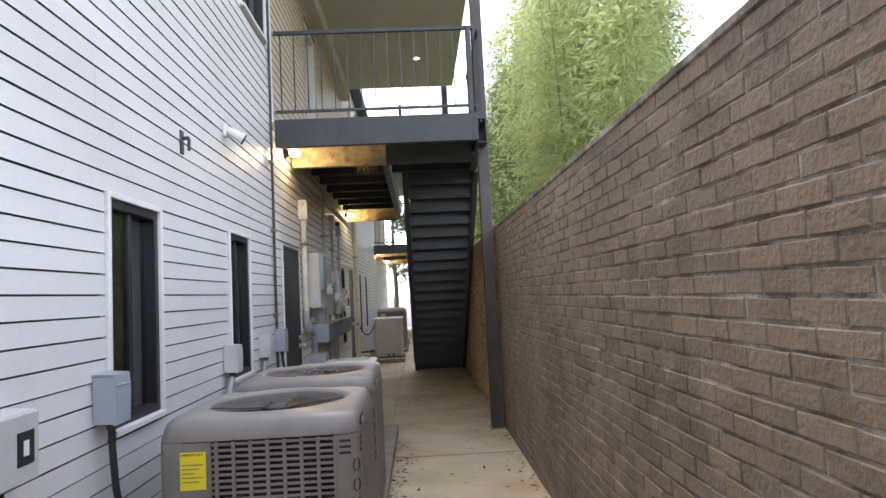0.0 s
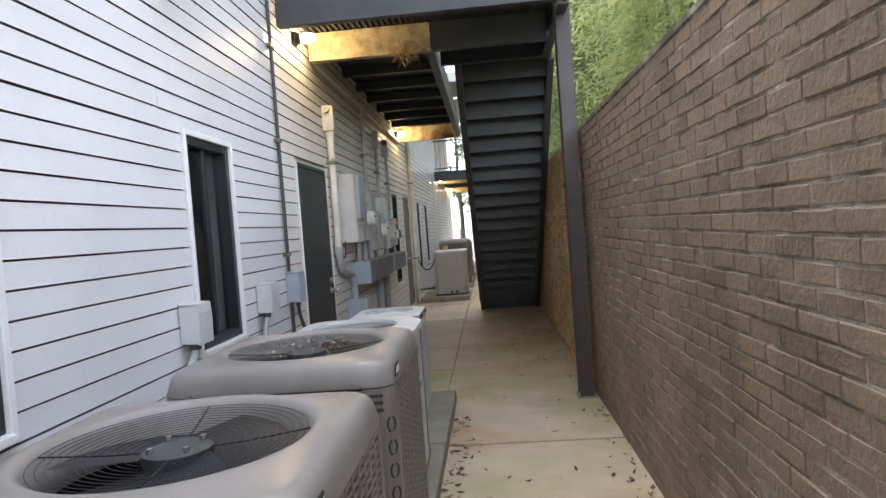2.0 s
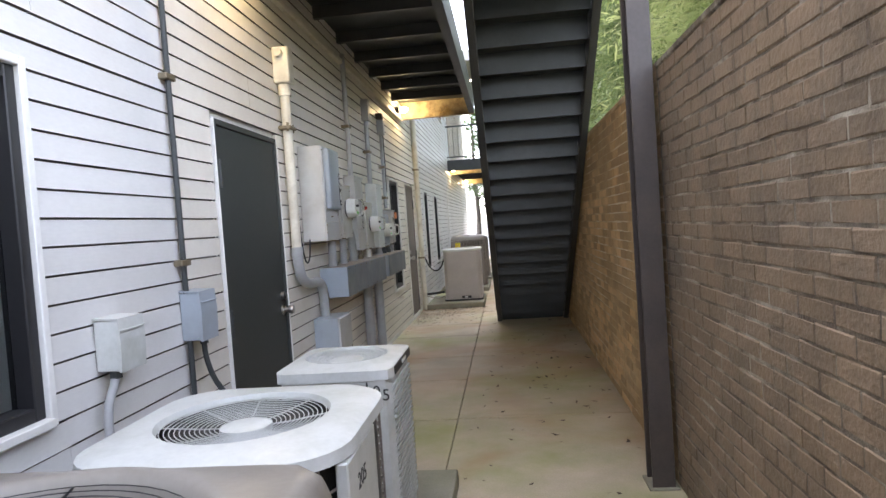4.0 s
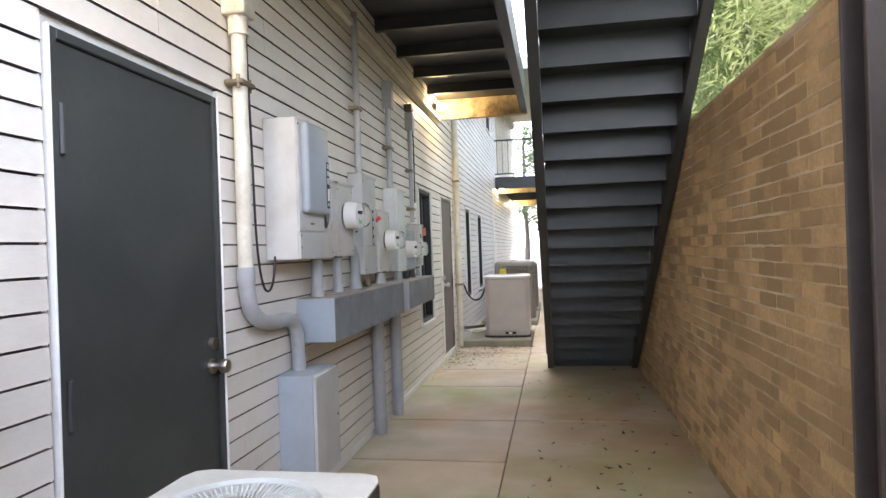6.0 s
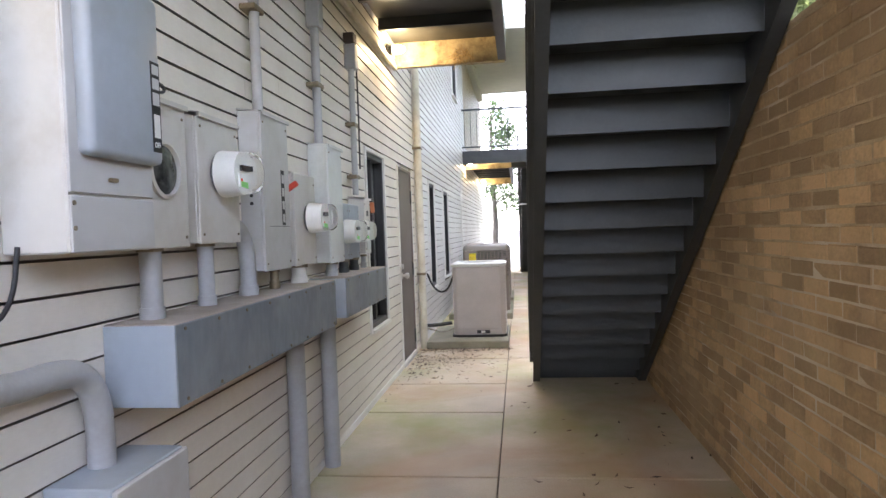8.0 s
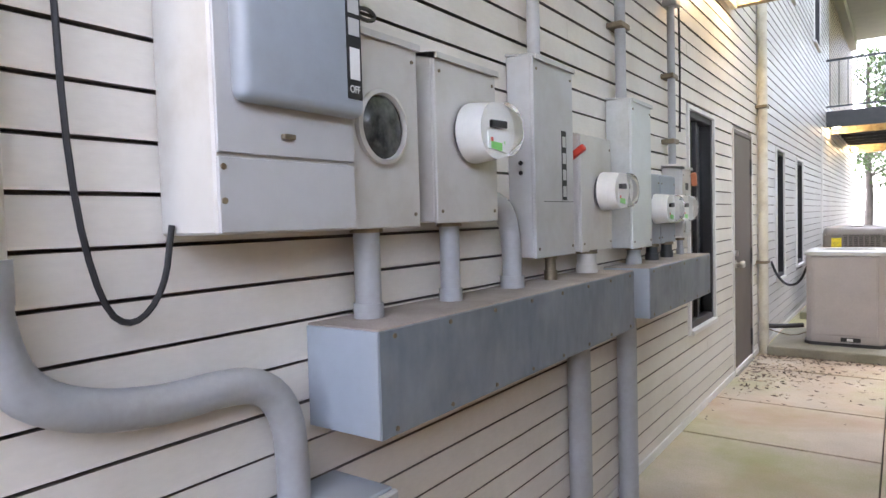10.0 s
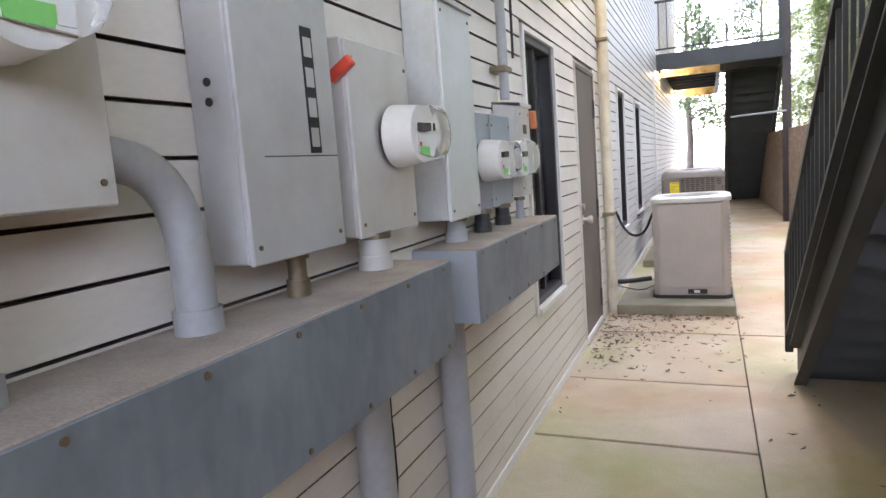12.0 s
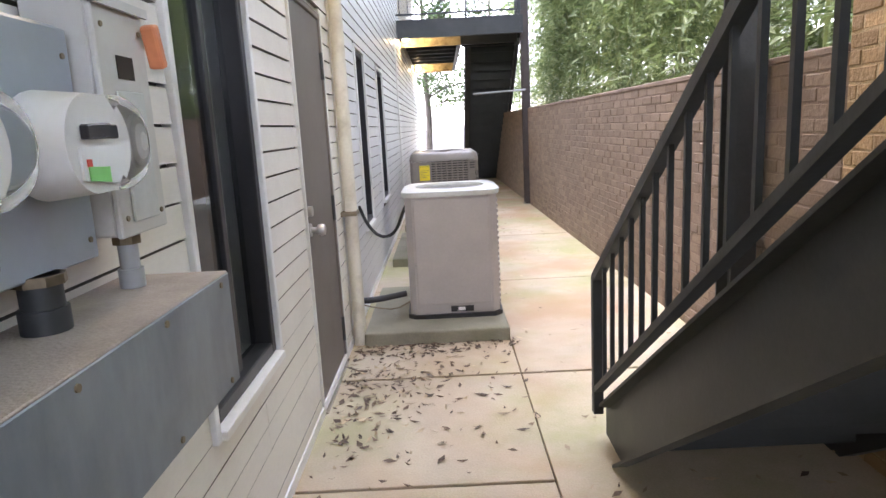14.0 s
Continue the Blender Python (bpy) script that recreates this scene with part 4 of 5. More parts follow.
def round_unit(at, hx, top, label, number):
    """A pale rounded cabinet with a flat plastic lid and a punched metal guard."""
    g = thing("air_conditioner", at, label, "air conditioner", "condenser units")
    n = 56
    part("lid", loft([ring(hx * 0.66, hx * 0.66, hx * 0.66, top - 0.02, n), ring(hx * 0.68, hx * 0.68, hx * 0.68, top, n), ring(hx - 0.03, hx - 0.03, 0.16, top - 0.004, n),
                      ring(hx, hx, 0.18, top - 0.018, n), ring(hx + 0.004, hx + 0.004, 0.18, top - 0.05, n), ring(hx - 0.01, hx - 0.01, 0.17, top - 0.055, n)]), AC_WHITE, g, "pale grey moulded lid", smooth=True)
    part("coil", loft([ring(hx - 0.035, hx - 0.035, 0.15, 0.03, 40), ring(hx - 0.035, hx - 0.035, 0.15, top - 0.05, 40)], True, True), COIL, g)
    part("base_pan", loft([ring(hx, hx, 0.18, 0, 40), ring(hx, hx, 0.18, 0.05, 40), ring(hx - 0.04, hx - 0.04, 0.15, 0.055, 40)], True, True), AC_BODY, g, smooth=True)
    bm = bmesh.new()
    for k in range(26):
        z = 0.07 + 0.026 * k
        if z < top - 0.06:
            tube([*ring(hx - 0.012, hx - 0.012, 0.17, z, 40), ring(hx - 0.012, hx - 0.012, 0.17, z, 40)[0]], 0.004, 4, bm=bm)
    pts = ring(hx - 0.010, hx - 0.010, 0.17, 0, 44)
    for p in pts:
        tube([(p[0], p[1], 0.05), (p[0], p[1], top - 0.05)], 0.004, 4, bm=bm)
    part("coil_guard", bm, AC_BODY, g, "taupe wire mesh guard")
    part("service_panel", box(hx - 0.03, hx + 0.003, -hx + 0.10, -hx + 0.42, 0.04, top - 0.055, 0.004), AC_WHITE, g, "pale grey service panel")
    part("corner_gap", box(hx - 0.02, hx + 0.001, -hx + 0.43, -hx + 0.46, 0.05, top - 0.055), DARK_PLASTIC, g)
    lettering(number, 0.062, INK, g, pose(hx + 0.0035, -hx + 0.19, top - 0.16, 90, 0, 90))
    part("badge", moved(loft([ring(0.028, 0.018, 0.017, 0, 20), ring(0.028, 0.018, 0.017, 0.003, 20)], True, True), pose(hx + 0.003, -hx + 0.29, top - 0.34, 90, 0, 90)), BLUE, g, "small oval blue badge")
    fan_set(g, hx * 0.66, top, guard=AC_WHITE, rings_n=14, hub_mat=AC_WHITE)
    return g


U3 = round_unit((-0.705, 6.42, PAD), 0.365, 0.84, "pale grey rounded air conditioner marked 205", "205")


def square_unit(at, hx, hy, top, label, number):
    """A white square cabinet with chamfered corners, a raised fan ring and a pebbled side."""
    g = thing("air_conditioner", at, label, "air conditioner", "condenser units")
    n = 56
    rad = min(hx, hy) * 0.74
    part("lid", loft([ring(rad - 0.01, rad - 0.01, rad - 0.01, top - 0.03, n), ring(rad, rad, rad, top + 0.005, n), ring(rad + 0.012, rad + 0.012, rad + 0.012, top + 0.005, n), ring(rad + 0.03, rad + 0.03, rad + 0.03, top - 0.002, n),
                      ring(hx - 0.02, hy - 0.02, 0.05, top - 0.006, n), ring(hx, hy, 0.05, top - 0.012, n), ring(hx, hy, 0.05, top - 0.055, n), ring(hx - 0.01, hy - 0.01, 0.05, top - 0.058, n)]), AC_WHITE, g, "white chamfered lid", smooth=True)
    part("cabinet", loft([ring(hx - 0.01, hy - 0.01, 0.05, 0.0, 40), ring(hx - 0.01, hy - 0.01, 0.05, top - 0.058, 40)], True, True), AC_WHITE, g)
    slat = mesh_of("louvre", prism([(0, 0), (0.010, -0.003), (0.010, 0.008), (0, 0.012)], "x", -(hy - 0.07), hy - 0.07), AC_WHITE)
    for k in range(24):
        o = new("louvre", slat)
        o.parent = g
        o.matrix_basis = pose(hx, 0, 0.05 + 0.027 * k, 0, 0, 90)
    for k, digit in enumerate(number):
        lettering(digit, 0.07, INK, g, pose(hx - 0.125 + 0.04 * k, -hy + 0.0085, top - 0.11 - 0.016 * k, 90, 0, 0), "digit")
    for k in range(5):
        for z in (top - 0.15, top - 0.18):
            part("vent_slot", box(-hx + 0.06 + 0.062 * k, -hx + 0.10 + 0.062 * k, -hy + 0.004, -hy + 0.0095, z, z + 0.006), DARK_PLASTIC, g)
    part("name_strip", box(hx - 0.004, hx + 0.004, -hy + 0.09, hy - 0.06, top - 0.052, top - 0.016), DARK_PLASTIC, g, "black name strip")
    part("name_mark", box(hx + 0.004, hx + 0.0055, -0.02, 0.09, top - 0.043, top - 0.026), PAPER, g)
    fan_set(g, rad - 0.01, top + 0.012, guard=AC_WHITE, rings_n=4, hub_mat=AC_WHITE, spokes=84, hub=0.085)
    return g


U4 = square_unit((-0.69, 7.55, PAD), 0.257, 0.285, 0.772, "white square air conditioner marked 105 with a round fan guard", "105")


def panel_unit(at, hx, hy, top, label):
    g = thing("air_conditioner", at, label, "air conditioner", "condenser units")
    n = 48
    part("lid", loft([ring(hx * 0.74, hx * 0.74, hx * 0.74, top - 0.02, n), ring(hx * 0.76, hx * 0.76, hx * 0.76, top, n), ring(hx - 0.02, hy - 0.02, 0.09, top, n), ring(hx + 0.012, hy + 0.012, 0.10, top - 0.012, n),
                      ring(hx + 0.012, hy + 0.012, 0.10, top - 0.045, n), ring(hx - 0.01, hy - 0.01, 0.09, top - 0.05, n)]), AC_WHITE, g, "pale lid with rounded corners", smooth=True)
    part("cabinet", loft([ring(hx - 0.008, hy - 0.008, 0.07, 0.02, 40), ring(hx - 0.008, hy - 0.008, 0.07, top - 0.048, 40)], True, True), AC_BEIGE, g, smooth=True)
    part("front_panel", box(-hx + 0.07, hx - 0.07, -hy + 0.002, -hy + 0.02, 0.10, top - 0.06, 0.004), AC_BEIGE, g)
    # Base pan in black: the shadow at the cabinet's foot put into its colour
    part("base_pan", loft([ring(hx + 0.01, hy + 0.01, 0.08, 0, 40), ring(hx + 0.01, hy + 0.01, 0.08, 0.03, 40)], True, True), DARK_PLASTIC, g, smooth=True)
    part("name_plate", box(-0.03, 0.13, -hy - 0.004, -hy + 0.001, 0.045, 0.085), DARK_PLASTIC, g)
    part("name_mark", box(0.02, 0.07, -hy - 0.006, -hy - 0.004, 0.052, 0.078), PAPER, g)
    bm = bmesh.new()
    for k in range(20):
        box(hx - 0.01, hx + 0.0, -hy + 0.08, hy - 0.08, 0.08 + 0.038 * k, 0.10 + 0.038 * k, bm=bm)
    part("side_louvres", bm, AC_BEIGE, g)
    fan_set(g, hx * 0.72, top, guard=AC_WHITE)
    return g


U5 = panel_unit((-0.71, 16.04, PAD), 0.33, 0.33, 0.91, "beige-grey panelled air conditioner on a low concrete pad")
U6 = louvred_unit((-0.74, 18.6, PAD), 0.37, 0.37, 1.08, "taupe louvred air conditioner with a yellow label beyond another unit", sticker=True)
U7 = louvred_unit((-0.75, 20.8, PAD), 0.37, 0.37, 1.0, "taupe louvred air conditioner far along the wall")


# ---- electrical gear on the wall ----
def enclosure(name, y0, y1, z0, z1, x1, material, label, category, group="", door=None, screws=True, hood=False):
    """A sheet-steel box on the wall: body, cover with a small gap, screws."""
    g = thing(name, (WX, (y0 + y1) / 2, z0), label, category, group)
    h, H, d = (y1 - y0) / 2, z1 - z0, x1 - WX
    part("body", box(0.0, d - 0.012, -h, h, 0, H, 0.004), material, g)
    part("cover", box(d - 0.012, d, -h - 0.002, h + 0.002, -0.003, H - 0.006, 0.003), door or material, g)
    if hood:
        part("rain_hood", prism([(0, H + 0.004), (d + 0.012, H - 0.004), (d + 0.012, H - 0.02), (d + 0.006, H - 0.02), (d + 0.004, H - 0.002), (0, H + 0.012)], "y", -h - 0.004, h + 0.004), material, g)
    if screws:
        for sy in (-1, 1):
            for z in (0.03, H - 0.05):
                part("screw", cyl((d, sy * (h - 0.02), z), (d + 0.003, sy * (h - 0.02), z), 0.005, 8), BRASSY, g)
    return g


def meter(g, d, y, z, r=0.085, depth=0.15):
    """A round glass electricity meter on a socket."""
    ax = pose(d, y, z, 0, 90, 0)
    part("meter_ring", moved(loft([ring(q, q, q, t, 28) for t, q in ((0, r - 0.012), (0.012, r - 0.010), (0.016, r - 0.012), (0.016, r - 0.014))], True), ax), STEEL, g, smooth=True)
    part("meter_body", moved(loft([ring(q, q, q, t, 28) for t, q in ((0.014, r + 0.001), (0.02, r + 0.002), (depth * 0.62, r - 0.006), (depth * 0.62, r - 0.03))], False, True), ax), WHITE_PLASTIC, g, "white plastic meter body", smooth=True)
    dome = part("glass_cover", moved(loft([ring(q, q, q, t, 28) for t, q in ((depth * 0.62, r - 0.007), (depth * 0.92, r - 0.012), (depth * 0.98, r - 0.02), (depth, r - 0.04))], False, True), ax), CLEAR, g, "clear glass meter cover", smooth=True)
    dome.visible_shadow = False
    x = d + depth * 0.62
    part("display", box(x, x + 0.012, y - 0.032, y + 0.028, z + 0.006, z + 0.026, 0.002), DARK_PLASTIC, g, "dark meter display")
    part("meter_label", box(x + 0.001, x + 0.005, y - 0.045, y + 0.045, z - 0.05, z - 0.004), PAPER, g)
    part("green_mark", box(x + 0.006, x + 0.0075, y - 0.034, y + 0.02, z - 0.05, z - 0.030), GREEN, g)
    part("red_mark", box(x + 0.006, x + 0.0075, y - 0.036, y - 0.024, z - 0.03, z - 0.02), RED, g)


def nipple(y, z0, z1, x=-1.345, r=0.034, label="short grey conduit between a meter box and the wire gutter", material=PVC):
    g = thing("conduit", (x, y, z0), label, "conduit", "short conduits")
    part("pipe", cyl((0, 0, 0), (0, 0, z1 - z0), r, 18), material, g, smooth=True)
    part("coupling", cyl((0, 0, 0), (0, 0, 0.04), r + 0.005, 18), material, g, smooth=True)
    part("locknut", cyl((0, 0, z1 - z0 - 0.015), (0, 0, z1 - z0), r + 0.008, 8), BRASSY, g)
    return g


# large disconnect cabinet
BIG = thing("switch_cabinet", (WX, 9.47, 1.38), "large grey switch cabinet with a raised door and labels", "switch cabinet")
part("body", box(0, 0.175, -0.172, 0.172, 0, 0.715, 0.005), PANEL_CREAM, BIG, "cream-grey weathered body with rusty corners")
part("raised_door", box(0.176, 0.225, -0.14, 0.172, 0.235, 0.70, 0.02, 3), PANEL_BLUE, BIG, "blue-grey pressed door", smooth=True)
part("front_cover", box(0.176, 0.184, -0.170, 0.172, 0.145, 0.71, 0.002), PANEL_GREY, BIG)
part("lower_cover", box(0.176, 0.184, -0.170, 0.172, 0.003, 0.138, 0.002), PANEL_GREY, BIG)
part("latch", box(0.184, 0.196, -0.03, 0.0, 0.178, 0.188, 0.002), BRASSY, BIG)
part("warning_strip", box(0.2255, 0.227, 0.115, 0.157, 0.27, 0.52), INK, BIG, "black and white switch label")
for k, (a, b) in enumerate(((0.485, 0.512), (0.445, 0.475), (0.40, 0.435))):
    part("label_picture", box(0.2272, 0.228, 0.12, 0.152, a, b), PANEL_GREY, BIG)
part("label_field", box(0.2272, 0.228, 0.122, 0.151, 0.31, 0.375), PAPER, BIG)
lettering("OFF", 0.021, PAPER, BIG, pose(0.2274, 0.12, 0.283, 90, 0, 90), squeeze=0.8)
part("hasp_ring", tube([(0.19, 0.215 + 0.03 * math.cos(a), 0.47 + 0.012 * math.sin(a)) for a in [math.pi * 2 * i / 14 for i in range(15)]], 0.005, 6), STEEL, BIG)
for y, z in ((-0.16, 0.06), (-0.16, 0.12), (-0.16, 0.68)):
    part("screw", cyl((0.184, y, z), (0.187, y, z), 0.006, 8), BRASSY, BIG)

M1 = enclosure("meter_socket", 9.65, 9.945, 1.383, 1.85, -1.295, PANEL_CREAM, "warm grey meter socket with an empty glass-covered opening", "meter socket", "meter sockets", hood=True)
part("blank_ring", moved(loft([ring(q, q, q, t, 32) for t, q in ((0, 0.088), (0.014, 0.090), (0.018, 0.08), (0.006, 0.076))]), pose(0.125, 0.0, 0.24, 0, 90, 0)), PANEL_CREAM, M1, smooth=True)
part("blank_glass", moved(loft([ring(q, q, q, t, 32) for t, q in ((0.004, 0.077), (0.012, 0.06), (0.016, 0.03))], False, True), pose(0.125, 0.0, 0.24, 0, 90, 0)), mat("cloudy_dark_glass", (0.05, 0.055, 0.055), 0.12, var=0.5, scale=14, fine=40, bump=0.2, dirt=(0.25, 0.25, 0.23), dirt_amount=0.5, dirt_scale=18), M1, "cloudy dark glass", smooth=True)
M2 = enclosure("meter_socket", 10.025, 10.34, 1.39, 1.85, -1.295, PANEL_CREAM, "warm grey meter socket with a white round meter", "meter socket", "meter sockets", hood=True)
meter(M2, 0.125, 0.0, 0.252)
B3 = enclosure("breaker_box", 10.63, 10.95, 1.253, 1.965, -1.312, PANEL_GREY, "tall pale grey breaker box with a vertical black label", "breaker box", hood=True)
part("label_strip", box(0.108, 0.1095, 0.055, 0.095, 0.205, 0.465), INK, B3, "black vertical switch label")
for k in range(4):
    part("label_picture", box(0.1096, 0.1104, 0.061, 0.089, 0.218 + 0.062 * k, 0.258 + 0.062 * k), PANEL_GREY, B3)
part("cover_seam", box(0.1078, 0.109, -0.10, 0.158, 0.198, 0.2005), STEEL, B3)
for z in (0.30, 0.335):
    part("knockout", cyl((0.06, -0.176, z), (0.06, -0.179, z), 0.008, 10), INK, B3)
M4 = enclosure("meter_disconnect", 11.03, 11.355, 1.253, 1.73, -1.315, PANEL_CREAM, "pale meter box with a red handle and round meter", "meter box", "meter boxes")
meter(M4, 0.105, 0.035, 0.245, 0.08)
part("red_handle", moved(box(-0.012, 0.062, -0.012, 0.012, -0.014, 0.014, 0.006, 2), pose(0.075, -0.176, 0.385, 0, -32, 0)), RED, M4, "red switch handle")
T5 = enclosure("breaker_box", 11.57, 11.85, 1.238, 1.94, -1.295, AC_WHITE, "tall pale green-grey breaker box", "breaker box", hood=True, door=PALE_PANEL)
for k, (a, b) in enumerate(((11.885, 12.135), (12.15, 12.42))):
    m = enclosure("meter_socket", a, b, 1.237, 1.612, -1.34, PANEL_BLUE, "blue-grey meter socket with a white round meter", "meter socket", "meter sockets")
    meter(m, 0.08, 0.0, 0.186, 0.078)
P7 = enclosure("disconnect_switch", 12.435, 12.61, 1.262, 1.668, -1.30, PANEL_CREAM, "narrow cream disconnect switch with an orange handle", "disconnect switch", hood=True)
part("orange_handle", moved(box(0, 0.03, -0.012, 0.012, -0.04, 0.04, 0.006, 2), pose(0.125, 0.085, 0.335, 18, 0, 0)), ORANGE, P7, "faded orange handle")
part("label_plate", box(0.1205, 0.1215, -0.03, 0.03, 0.27, 0.31), DARK_PLASTIC, P7)
part("cover_plate", box(0.1205, 0.126, -0.05, 0.05, 0.02, 0.25, 0.003), AC_WHITE, P7)


def gutter(y0, y1, z0, z1, x1, label):
    g = thing("wire_gutter", (WX, (y0 + y1) / 2, z0), label, "wire gutter", "wire gutters")
    h, H, d = (y1 - y0) / 2, z1 - z0, x1 - WX
    part("trough", box(0, d - 0.006, -h, h, 0, H - 0.002, 0.003), GALV, g)
    part("front_cover", box(d - 0.0055, d, -h - 0.002, h + 0.002, -0.002, H, 0.002), GALV, g)
    part("end_plate", box(0.0, d - 0.004, -h - 0.004, -h + 0.002, 0.0, H - 0.001, 0.001), PANEL_BLUE, g, "paler end plate")
    part("dusty_top", box(0, d - 0.002, -h - 0.001, h + 0.001, H - 0.0015, H + 0.004, 0.002), DUSTY, g, "dust-covered top")
    n = max(4, int((y1 - y0) / 0.2))
    for k in range(n):
        y = -h + 0.05 + (2 * h - 0.1) * k / (n - 1)
        for z in (0.014, H - 0.016):
            part("screw", cyl((d, y, z), (d + 0.003, y, z), 0.006, 8), BRASSY, g)
    return g


gutter(9.656, 11.28, 0.917, 1.157, -1.194, "long blue-grey steel wire gutter with a dusty top")
gutter(11.515, 12.635, 0.92, 1.15, -1.20, "shorter blue-grey steel wire gutter with a dusty top")
LOW = thing("junction_box", (WX, 9.555, 0.245), "tall grey junction box below the wire gutter", "junction box")
part("body", box(0, 0.19, -0.17, 0.17, 0, 0.54, 0.004), PANEL_BLUE, LOW)
part("cover", box(0.19, 0.207, -0.173, 0.173, -0.003, 0.535, 0.004), PANEL_GREY, LOW)
part("screw", cyl((0.207, 0.14, 0.27), (0.211, 0.14, 0.27), 0.008, 8), BRASSY, LOW)
part("nipple_below", cyl((0.08, 0.0, -0.07), (0.08, 0.0, 0.0), 0.035, 14), DARK_PLASTIC, LOW, smooth=True)

nipple(9.79, 1.157, 1.385, r=0.033)
nipple(10.145, 1.157, 1.392, r=0.029)
g = thing("conduit", (-1.345, 10.34, 1.157), "grey bent conduit from a meter socket into the wire gutter", "conduit", "short conduits")
part("elbow", tube([(0, -0.03, 0.30), (0, 0.02, 0.30), (0, 0.10, 0.285), (0, 0.155, 0.22), (0, 0.17, 0.13), (0, 0.17, 0.0)], 0.034, 16, smooth=2), PVC, g, smooth=True)
part("coupling", cyl((0, 0.17, 0), (0, 0.17, 0.045), 0.041, 18), PVC, g, smooth=True)
nipple(10.80, 1.157, 1.255, r=0.02, material=BRASSY, label="short rusty conduit nipple on the wire gutter")
nipple(11.14, 1.157, 1.255, r=0.04, material=PANEL_CREAM, label="short pale conduit hub on the wire gutter")
nipple(11.72, 1.15, 1.24, r=0.034)
nipple(12.0, 1.15, 1.24, r=0.03, label="short dark conduit nipple on the wire gutter", material=STEEL)
nipple(12.26, 1.15, 1.24, r=0.03, label="short dark conduit nipple on the wire gutter", material=STEEL)
nipple(12.53, 1.15, 1.252, r=0.018)


def riser(y, x, z0, z1, r, label, material=PVC, straps=(), cap=None):
    g = thing("vertical_conduit", (x, y, z0), label, "conduit", "vertical conduits")
    part("pipe", cyl((0, 0, 0), (0, 0, z1 - z0), r, 18), material, g, smooth=True)
    for z in straps:
        part("strap", box(WX - x - 0.004, r + 0.004, -r - 0.03, r + 0.03, z - z0 - 0.014, z - z0 + 0.014, 0.004), BRASSY, g)
    if cap:
        part("fitting", box(-0.04, 0.045, -0.04, 0.045, z1 - z0 - 0.02, z1 - z0 + cap, 0.006), material, g)
    return g


riser(11.08, -1.362, -0.02, 0.92, 0.048, "thick grey conduit rising from the slab to the wire gutter")
riser(11.66, -1.366, -0.02, 0.95, 0.048, "thick grey conduit rising from the slab beside the gutter")
riser(10.76, -1.375, 1.965, 3.15, 0.024, "slim weathered conduit running up the siding", PVC, (2.45,))
riser(11.66, -1.375, 1.94, 2.66, 0.026, "slim conduit with a fitting at its top", PVC, (2.3,), cap=0.22)
riser(12.5, -1.375, 1.69, 2.62, 0.022, "slim conduit with a small fitting at its top", PVC, (1.82, 2.2), cap=0.16)
for y in (11.68, 12.5):
    g = thing("brown_stub_box", (WX + 0.03, y + 0.015, 2.655), "small brown box above a conduit", "junction box", "stub boxes")

    part("body", box(-0.03, 0.05, -0.045, 0.045, 0.14, 0.21, 0.004), BROWN_POST, g)

BIGPIPE = thing("service_conduit", (-1.372, 8.985, 0.785), "large cream-painted service conduit with a bend into a box", "service conduit")
part("upper_pipe", cyl((0, 0, 0.53), (0, 0, 1.70), 0.034, 20), CREAM, BIGPIPE, smooth=True)
part("head_fitting", box(-0.055, 0.06, -0.06, 0.06, 1.70, 1.95, 0.012, 2), CREAM, BIGPIPE, "cream pull elbow with a bolted cover")
part("side_hub", cyl((0.0, -0.10, 1.90), (0.0, -0.05, 1.90), 0.028, 14), CREAM, BIGPIPE, smooth=True)
part("collar", cyl((0, 0, 1.62), (0, 0, 1.72), 0.045, 20), CREAM, BIGPIPE, smooth=True)
part("clamp", box(-0.046, 0.046, -0.062, 0.062, 1.385, 1.41, 0.006), BRASSY, BIGPIPE, "rusty pipe clamp")
for s in (-1, 1):
    part("clamp_bolt", cyl((0.02, s * 0.054, 1.37), (0.02, s * 0.054, 1.43), 0.009, 8), BRASSY, BIGPIPE)
part("bend", tube([(0, 0, 0.55), (0, 0.005, 0.45), (0, 0.04, 0.36), (0, 0.13, 0.31), (0, 0.27, 0.285), (0, 0.42, 0.29), (0, 0.51, 0.265), (0, 0.56, 0.19), (0, 0.57, 0.08), (0, 0.57, 0.0)], 0.037, 18, smooth=2), PVC, BIGPIPE, "grey plastic double bend", smooth=True)
part("coupling", cyl((0, 0, 0.50), (0, 0, 0.57), 0.041, 20), PVC, BIGPIPE, smooth=True)

g = thing("hanging_cable", (WX + 0.03, 9.10, 1.18), "thin black cable looping down the siding", "cable", "cables")
part("cable", tube([(0, 0.0, 1.6), (0, -0.01, 1.2), (0.005, 0.01, 0.7), (0.005, 0.02, 0.30), (0.01, 0.06, 0.08), (0.02, 0.11, 0.04), (0.02, 0.17, 0.10), (0.02, 0.19, 0.22)], 0.006, 8, smooth=2), CABLE, g, smooth=True)
g = thing("hanging_cable", (WX + 0.03, 12.72, 1.9), "thin black cable stapled up the siding", "cable", "cables")
part("cable", tube([(0, 0.0, 0), (0, 0.02, 0.5), (0, -0.01, 0.95)], 0.007, 6, smooth=1), CABLE, g, smooth=True)
g = thing("hanging_cable", (WX + 0.03, 11.2, 0.0), "thin dark vine-like wires hanging below the gutter", "cable", "cables")
for k in range(3):
    part("wire", tube([(0, 0.02 * k, 0.93), (0.01, 0.03 - 0.01 * k, 0.6), (0, 0.01 * k, 0.35), (0.015, 0.03, 0.05)], 0.003, 5, smooth=1), CABLE, g)

